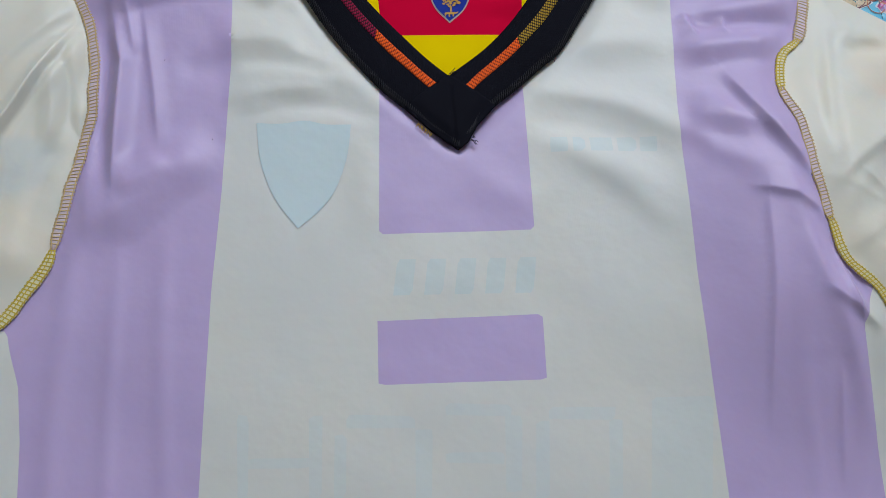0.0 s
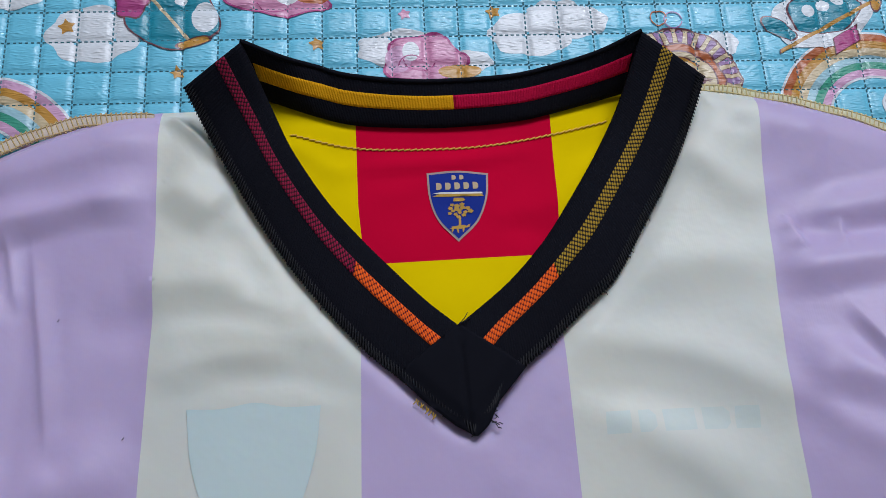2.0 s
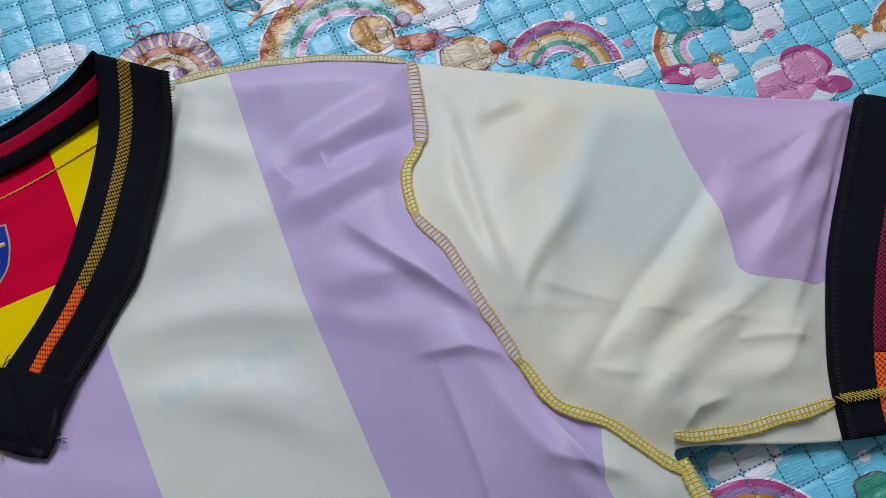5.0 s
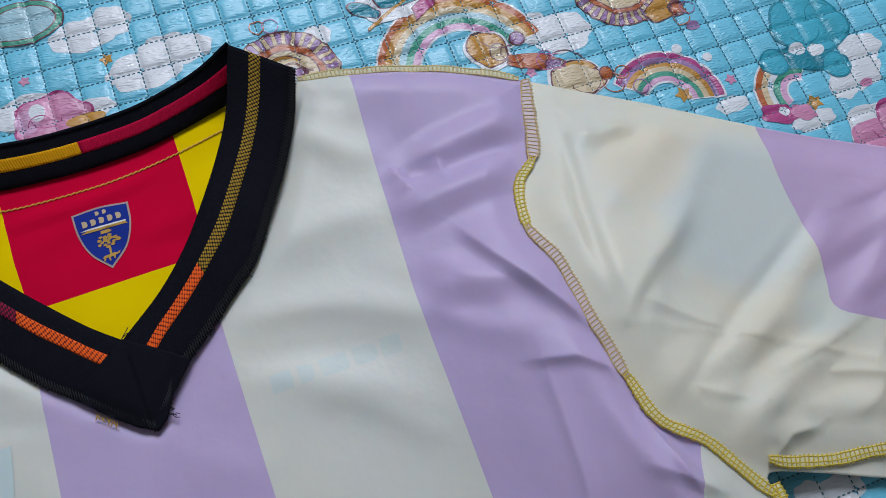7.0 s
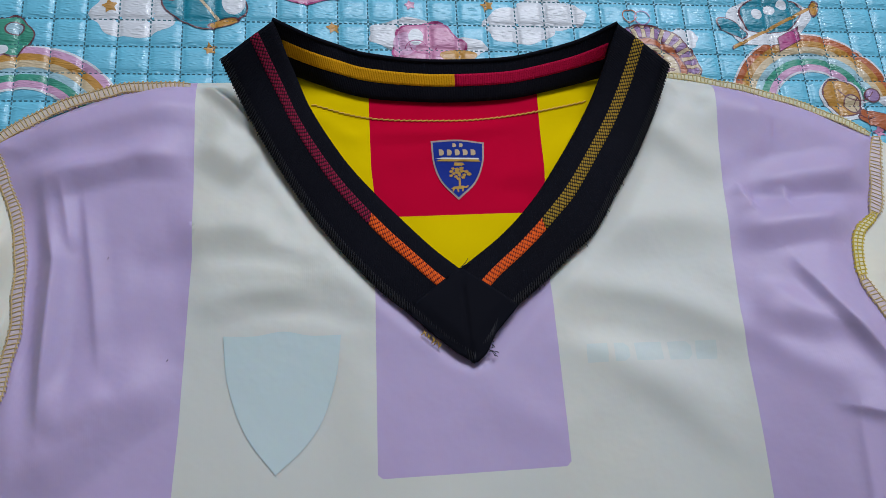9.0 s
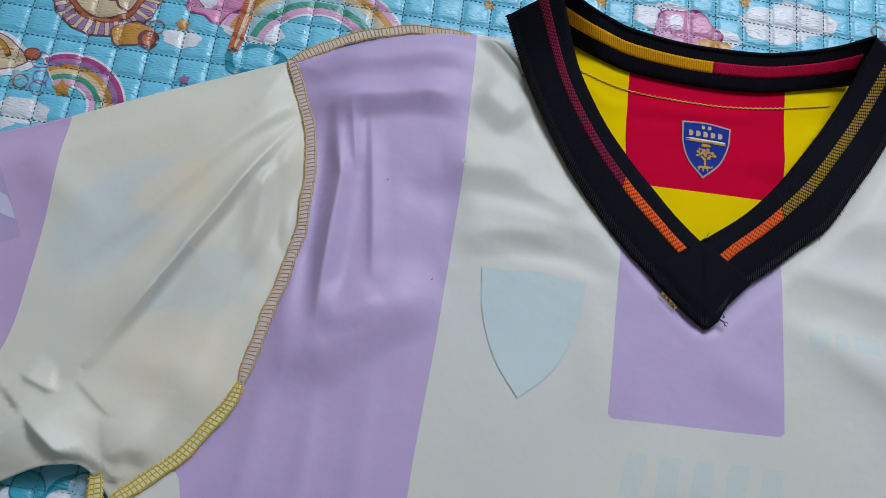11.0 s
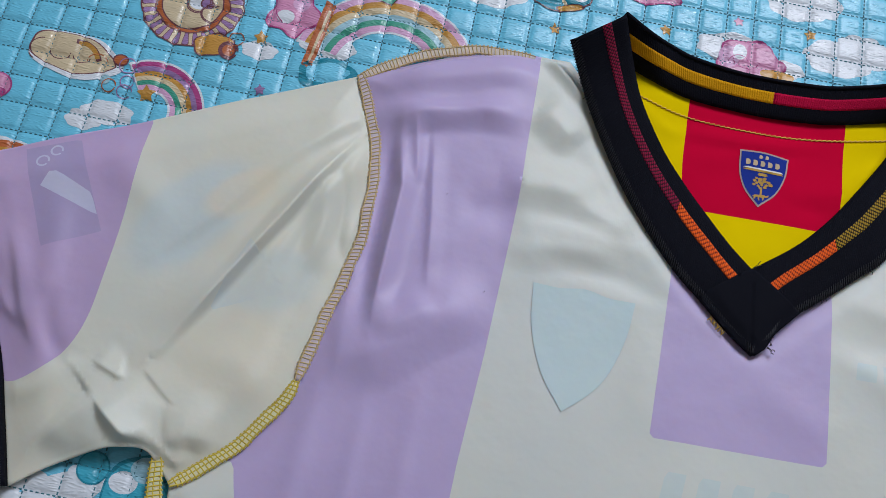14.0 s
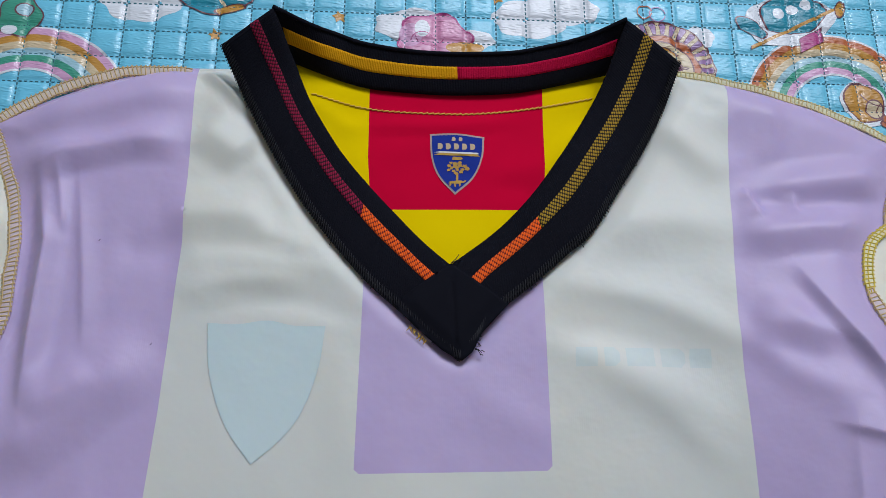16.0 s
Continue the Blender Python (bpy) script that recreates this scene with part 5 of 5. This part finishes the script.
# pressed sleeve patch as plain shapes, and shades seen through the cloth
PATCH_AREA = poly((-0.3771, 0.2915), (-0.3512, 0.3025), (-0.3252, 0.2544), (-0.3509, 0.2403))
PATCH_SLASH = poly((-0.3618, 0.2720), (-0.3596, 0.2815), (-0.3550, 0.2812), (-0.3359, 0.2732), (-0.3297, 0.2622))
PATCH_LOOPS = [arc_band(-0.3655, 0.2860, 0.0026, 0.0036, 0, 330), arc_band(-0.3610, 0.2935, 0.0024, 0.0034, 0, 330)]
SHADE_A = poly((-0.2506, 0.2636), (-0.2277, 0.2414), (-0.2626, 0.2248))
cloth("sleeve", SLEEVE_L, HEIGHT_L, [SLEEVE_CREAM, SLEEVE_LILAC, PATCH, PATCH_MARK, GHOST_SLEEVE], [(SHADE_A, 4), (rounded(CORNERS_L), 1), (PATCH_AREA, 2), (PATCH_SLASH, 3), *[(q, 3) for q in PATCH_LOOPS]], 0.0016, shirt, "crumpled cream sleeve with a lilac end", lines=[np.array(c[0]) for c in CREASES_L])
cloth("sleeve", SLEEVE_R, HEIGHT_R, [SLEEVE_CREAM, SLEEVE_LILAC], [(rounded(CORNERS_R), 1)], 0.0022, shirt, "cream sleeve with a lilac end", lines=[np.array(c[0]) for c in CREASES_R])


def lifted(line, height, up):
    return np.c_[line, height(line) + up]


def cuff(inner, outer, bands):
    a = np.c_[outer, np.full(len(outer), 0.0065)]
    b = np.c_[inner, np.full(len(inner), 0.0092)]
    band = ribbon("cuff", a, b, BLACK, shirt, "black rib-knit sleeve cuff", bulge=0.0016, thick=0.0058)
    for s0, s1, mat, label in bands:
        ribbon("cuff_stripe", a, b, mat, band, label, 0.25, 0.445, 0.00165, 0.0003, 0.0012, s0, s1, 4)
    lap = even(b, 150)
    rows = []
    for k in range(149):
        p, q = lap[k], lap[k + 1]
        side = np.array((-(q - p)[1], (q - p)[0], 0.0))
        side = side / (np.linalg.norm(side) + 1e-9) * 0.0035
        if (side[:2] @ (even(outer, 150)[k] - p[:2])) < 0:
            side = -side
        rows.append([p + (0, 0, 0.0012), p * 0.5 + q * 0.5 + side + (0, 0, 0.0018), q + (0, 0, 0.0012)])
    tubes("cuff_overlock", rows, 0.0003, THREAD_BLACK, band, "black overlock stitching")["kind"] = "stuff"
    return band


cuff(CUFF_L_IN, CUFF_L_OUT, [(0.0, 0.035, MAROON, "maroon woven stripe"), (0.035, 0.87, OLIVE, "olive woven stripe"), (0.87, 1.0, ORANGE, "orange woven stripe")])
cuff_right = cuff(CUFF_R_IN, CUFF_R_OUT, [(0.0, 0.79, MAROON, "maroon woven stripe"), (0.79, 1.0, ORANGE, "orange woven stripe")])

# ---- collar ----
Z = lambda pts, z: np.array([(x, y, h) for (x, y), h in zip(pts, z)])
OUT_L = spline(Z([(-0.1100, 0.4048), (-0.0963, 0.3770), (-0.0786, 0.3445), (-0.0619, 0.3190), (-0.0400, 0.2924), (-0.0245, 0.2780), (-0.0094, 0.2640), (0.0038, 0.2538)], [0.0210, 0.0125, 0.0098, 0.0092, 0.0090, 0.0090, 0.0090, 0.0090]), 0.003)
IN_L = spline(Z([(-0.0844, 0.4164), (-0.0742, 0.3965), (-0.0667, 0.3790), (-0.0525, 0.3553), (-0.0388, 0.3380), (-0.0255, 0.3231), (-0.0124, 0.3093), (0.0, 0.2985)], [0.0370, 0.0210, 0.0165, 0.0135, 0.0120, 0.0115, 0.0110, 0.0105]), 0.003)
OUT_R = spline(Z([(0.1155, 0.4030), (0.1080, 0.3828), (0.0956, 0.3590), (0.0828, 0.3392), (0.0680, 0.3165), (0.0551, 0.3050), (0.0388, 0.2905), (0.0196, 0.2750), (0.0118, 0.2630), (0.0038, 0.2538)], [0.0200, 0.0120, 0.0098, 0.0092, 0.0090, 0.0090, 0.0090, 0.0090, 0.0090, 0.0090]), 0.003)
IN_R = spline(Z([(0.0873, 0.4198), (0.0765, 0.3925), (0.0653, 0.3720), (0.0515, 0.3510), (0.0384, 0.3330), (0.0218, 0.3155), (0.0, 0.2985)], [0.0311, 0.0185, 0.0150, 0.0130, 0.0118, 0.0110, 0.0105]), 0.003)
FOLD_L, FOLD_R = IN_L[0], IN_R[0]
collar_l = ribbon("collar_band", OUT_L, IN_L, BLACK, shirt, "black rib-knit V-neck band", bulge=0.0014, thick=0.0026, across=10)
collar_r = ribbon("collar_band", OUT_R, IN_R, BLACK, shirt, "black rib-knit V-neck band", bulge=0.0014, thick=0.0026, across=10)
for band, a, b, first, label, cut, end, t0, t1 in ((collar_l, OUT_L, IN_L, MAROON, "maroon woven stripe", 0.64, 0.93, 0.575, 0.735), (collar_r, OUT_R, IN_R, OLIVE, "olive woven stripe", 0.665, 0.94, 0.53, 0.70)):
    ribbon("collar_stripe", a, b, first, band, label, t0, t1, 0.00135, 0.0002, 0.001, 0.0, cut, 4)
    ribbon("collar_stripe", a, b, ORANGE, band, "orange woven stripe", t0, t1, 0.00135, 0.0002, 0.001, cut, end, 4)
TOP_BACK = spline(np.array([FOLD_L + (0.0, 0.001, -0.0005), (-0.0680, 0.4150, 0.0265), (-0.0541, 0.4150, 0.0178), (-0.0399, 0.4110, 0.0165), (-0.0100, 0.4075, 0.0160), (0.0279, 0.4085, 0.0160), (0.0501, 0.4125, 0.0170), (0.0700, 0.4165, 0.0215), FOLD_R + (0.0, 0.001, -0.0005)]), 0.003)
LOW_BACK = spline(np.array([(-0.0790, 0.4060, 0.0070), (-0.0537, 0.3962, 0.0062), (-0.0370, 0.3918, 0.0060), (-0.0118, 0.3898, 0.0060), (0.0064, 0.3896, 0.0060), (0.0305, 0.3912, 0.0060), (0.0480, 0.3943, 0.0062), (0.0840, 0.4035, 0.0070)]), 0.003)
back_band = ribbon("collar_back", TOP_BACK, LOW_BACK, BLACK, shirt, "black rib-knit back neck band standing up", bulge=0.0006, thick=0.0018, across=10)
ribbon("collar_stripe", TOP_BACK, LOW_BACK, GOLD, back_band, "gold rib stripe", 0.31, 0.61, 0.0006, 0.0001, 0.0008, 0.02, 0.515, 5)
ribbon("collar_stripe", TOP_BACK, LOW_BACK, CRIMSON, back_band, "crimson rib stripe", 0.31, 0.61, 0.0006, 0.0001, 0.0008, 0.515, 0.985, 5)
BEHIND = TOP_BACK * np.array((1.06, 1.0, 0.0)) + np.array((0.0, 0.007, 0.0015))
ribbon("collar_back_outside", TOP_BACK + np.array((0, 0.0012, -0.0004)), BEHIND, BLACK, back_band, "", bulge=0.0006, thick=0.0012, across=8)
# rolled edge where the band turns over at the neck
tubes("collar_rolled_edge", [TOP_BACK], 0.0011, BLACK, back_band, "", 8)
# mitred insert at the point of the V
INSERT = np.array([(0.0, 0.2988), (-0.0130, 0.2893), (-0.0258, 0.2795), (-0.0155, 0.2685), (-0.0035, 0.2580), (0.0045, 0.2535), (0.0098, 0.2580), (0.0135, 0.2660), (0.0262, 0.2800), (0.0132, 0.2893)])
INSERT = even(np.vstack([INSERT, INSERT[:1]]), 70)[:-1]
INSERT_OUT = INSERT[(INSERT[:, 1] < 0.280)]
insert_z = lambda p: 0.0103 + 0.0022 * smooth(np.linalg.norm(p[:, None] - INSERT_OUT[None], axis=2).min(1) / 0.009) - 0.0011 * np.exp(-(((p[:, 0] - 0.002 * (0.298 - p[:, 1]) / 0.046) / 0.0009) ** 2))
cloth("collar_mitre", INSERT, insert_z, [BLACK], [], 0.0011, shirt, "black mitred point of the V-neck", 0.0012)
random.seed(5)
frays = []
for k in range(60):
    line = OUT_R if k % 2 else OUT_L
    p = line[random.randint(8, len(line) - 1)]
    d = np.array((random.uniform(-1, 1), random.uniform(-1, 0.4), 0.0)) * random.uniform(0.0006, 0.0018)
    frays.append([p + (0, 0, 0.0004), p + d * 0.6 + (0, 0, 0.0006), p + d + (0, 0, random.uniform(-0.001, 0.0003))])
for k in range(16):
    p = np.array((0.0102, 0.2610, 0.0100)) + np.array((random.uniform(-0.002, 0.003), random.uniform(-0.006, 0.006), 0))
    d = np.array((random.uniform(0.0005, 0.0025), random.uniform(-0.002, 0.001), -0.001))
    frays.append([p, p + d * 0.5 + (0, 0, 0.0008), p + d])
frays.append([(0.0, 0.2985, 0.0125), (0.0022, 0.3005, 0.013), (0.0040, 0.3035, 0.011)])
frays.append([(0.0, 0.2985, 0.0125), (0.0030, 0.3000, 0.013), (0.0050, 0.3012, 0.011)])
tubes("collar_frayed_threads", frays, 0.00022, THREAD_BLACK, shirt, "frayed black threads", 3)["kind"] = "stuff"
# loose ends of the orange stripe under the point, and two specks of lint
ends = []
for k in range(9):
    p = np.array((-0.0185 + 0.0009 * k, 0.2695 - 0.0008 * k, 0.0098))
    ends.append([p, p + (random.uniform(-0.001, 0.0002), -0.0008, 0.0003), p + (random.uniform(-0.0016, 0.0002), -0.0018, -0.0012)])
tubes("orange_thread_ends", ends, 0.0003, THREAD_GOLD, shirt, "loose orange thread ends", 3)["kind"] = "stuff"
for x, y in ((-0.1600, 0.3085), (-0.1325, 0.2600)):
    q = np.array([(x, y)])
    z = float(front_height(q)[0]) + 0.0006
    tubes("lint_speck", [[(x, y, z), (x + 0.0005, y + 0.0004, z + 0.0002), (x + 0.0007, y + 0.0010, z)]], 0.00013, THREAD_BLACK, shirt, "tiny dark lint speck", 4)


def edge_overlock(line, inner, name, mat, depth, count, parent, up=0.0012):
    a, b = even(line, count), even(inner, count)
    rows = []
    for k in range(count - 1):
        d = (b[k] - a[k]) / (np.linalg.norm(b[k] - a[k]) + 1e-9) * depth
        rows.append([a[k] - d * 0.10 + (0, 0, 0.0), a[k] + (0, 0, up * 0.6), a[k] * 0.5 + a[k + 1] * 0.5 + d + (0, 0, up + 0.0006), a[k + 1] + (0, 0, up * 0.6)])
    tubes(name, rows, 0.00032, mat, parent, "black overlock stitching")["kind"] = "stuff"


edge_overlock(OUT_R, IN_R, "collar_overlock", THREAD_BLACK, 0.004, 130, collar_r)
edge_overlock(OUT_L, IN_L, "collar_overlock", THREAD_BLACK, 0.004, 130, collar_l)

# ---- overlocked seams ----


def overlock(line, height, width, tape, thread, label, shift=0.0, up=0.0012, pitch=0.0021, tilt=0.35):
    """A turned-out seam allowance with its ladder of overlock thread."""
    p = even(line, max(6, int(np.linalg.norm(np.diff(line, axis=0), axis=1).sum() / 0.002)))
    d = np.gradient(p, axis=0)
    d /= np.linalg.norm(d, axis=1, keepdims=True)
    side = np.stack([-d[:, 1], d[:, 0]], 1)
    wob = 0.0003 * np.sin(np.arange(len(p)) * 0.45 + line[0, 0] * 90)[:, None]
    run = np.linspace(0, 1, len(p))[:, None] * np.linalg.norm(np.diff(p, axis=0), axis=1).sum()
    width = width * (0.5 + 0.5 * smooth(np.minimum(run, run[-1] - run) / 0.006)) * (0.95 + 0.06 * np.sin(run * 310 + 2) + 0.04 * np.sin(run * 730))
    l2, r2 = p + side * (width * (0.5 + shift) + wob), p - side * (width * (0.5 - shift) - wob)
    z = np.maximum(height(p), 0.0045) + up
    a, b = np.c_[l2, z], np.c_[r2, z - 0.0006]
    tape_ob = ribbon("seam_allowance", a, b, tape, shirt, label, bulge=0.0003, thick=0.0009, across=5)
    n = max(4, int(np.linalg.norm(np.diff(line, axis=0), axis=1).sum() / pitch))
    a, b = even(a, n * 3), even(b, n * 3)
    rows = []
    top = np.array((0, 0, 0.00032))
    stray = random.Random(int(abs(line[0, 0]) * 10000))
    for k in range(0, n * 3 - 3, 3):
        j = max(0, min(n * 3 - 1, k + stray.choice((0, 1, 1, 1))))
        m = (a[k] + b[j]) / 2 + np.array((0, 0, 0.00042))
        hook, over = (b[min(j + 1, n * 3 - 1)] - b[j]) * 0.9, (b[j] - a[k]) * 0.06
        rows.append([a[k] - over + hook * 0.8, a[k] - over + top * 0.5, a[k] + over * 2 + top, m, b[j] - over * 2 + top, b[j] + over + top * 0.4, b[j] + over + hook])
    for e, w in ((a, 0.02), (b, 0.02), (a, 0.5))[: 3 if thread is THREAD_YELLOW else 2]:
        o = b if e is a else a
        # looped edge: the chain swings in and out between the rungs
        w = w + 0.09 * np.abs(np.sin(np.arange(len(e)) * math.pi / 3 + 0.4))[:, None]
        chain = e * (1 - w) + o * w + top
        rows.append(chain)
    tubes("overlock_thread", rows, 0.00033, thread, tape_ob, "looped overlock thread")["kind"] = "stuff"
    return tape_ob


def part_of(line, s0, s1):
    p = even(line, 200)
    return p[int(s0 * 199) : int(s1 * 199) + 1]


overlock(part_of(ARM_L, 0.0, 0.70), front_height, 0.0056, TAPE_LILAC, THREAD_BEIGE, "lilac armhole seam with beige overlock", 0.0, 0.0010)
overlock(part_of(ARM_L, 0.70, 1.0), front_height, 0.0060, TAPE_YELLOW, THREAD_YELLOW, "yellow overlocked armhole seam", 0.0, 0.0010)
overlock(part_of(ARM_R, 0.0, 0.19), front_height, 0.0070, TAPE_LILAC, THREAD_BEIGE, "lilac armhole seam with beige overlock", 0.0, 0.0010)
overlock(part_of(ARM_R, 0.18, 0.34), front_height, 0.0050, TAPE_YELLOW, THREAD_YELLOW, "yellow overlocked armhole seam", 0.0, 0.0010)
overlock(part_of(ARM_R, 0.33, 0.67), front_height, 0.0056, TAPE_LILAC, THREAD_BEIGE, "lilac armhole seam with beige overlock", 0.0, 0.0010)
overlock(part_of(ARM_R, 0.66, 1.0), front_height, 0.0050, TAPE_YELLOW, THREAD_YELLOW, "yellow overlocked armhole seam", 0.0, 0.0010)
FLAT = lambda p: np.full(len(p), 0.0036)
overlock(spline([(-0.2178, 0.3702), (-0.1936, 0.3870), (-0.1649, 0.3985), (-0.1430, 0.4012), (-0.1260, 0.4005)], 0.003), FLAT, 0.0056, TAPE_BEIGE, THREAD_BEIGE, "beige overlocked shoulder seam", -0.25, 0.0004)
overlock(SHOULDER_R[::-1][: int(len(SHOULDER_R) * 0.98)], FLAT, 0.0036, TAPE_PALE, THREAD_PALE, "pale overlocked shoulder seam", 0.2, 0.0002)
overlock(spline([(-0.2690, 0.1545), (-0.2665, 0.1430), (-0.2625, 0.1270), (-0.2585, 0.110), (-0.2555, 0.06), (-0.2535, -0.10), (-0.2545, -0.28)], 0.003), FLAT, 0.0070, TAPE_YELLOW, THREAD_YELLOW, "yellow overlocked side seam", 0.0, 0.0012)
overlock(spline([(0.2545, 0.136), (0.2530, 0.122), (0.2525, 0.10), (0.2515, 0.06), (0.2515, -0.10), (0.2525, -0.28)], 0.003), FLAT, 0.0070, TAPE_YELLOW, THREAD_YELLOW, "yellow overlocked side seam", 0.0, 0.0012)
overlock(spline([(0.2560, 0.1470), (0.2680, 0.1408), (0.2884, 0.1354), (0.308, 0.1320), (0.3286, 0.1290)], 0.003), HEIGHT_R, 0.0056, TAPE_YELLOW, THREAD_YELLOW, "yellow overlocked sleeve seam", 0.0, 0.0014)
chain = even(spline([(0.3286, 0.1290), (0.3420, 0.1250), (0.3560, 0.1215)], 0.003), 60)
loops = [[(x - 0.0012, y + 0.0022, 0.0118), (x + 0.0004, y, 0.0122), (x + 0.0020, y - 0.0024, 0.0118), (x + 0.0032, y, 0.0121), (x + 0.0010, y + 0.0024, 0.0118)] for x, y in chain[::4]]
tubes("overlock_thread", loops, 0.0003, THREAD_YELLOW, cuff_right, "yellow overlock loops over the cuff")
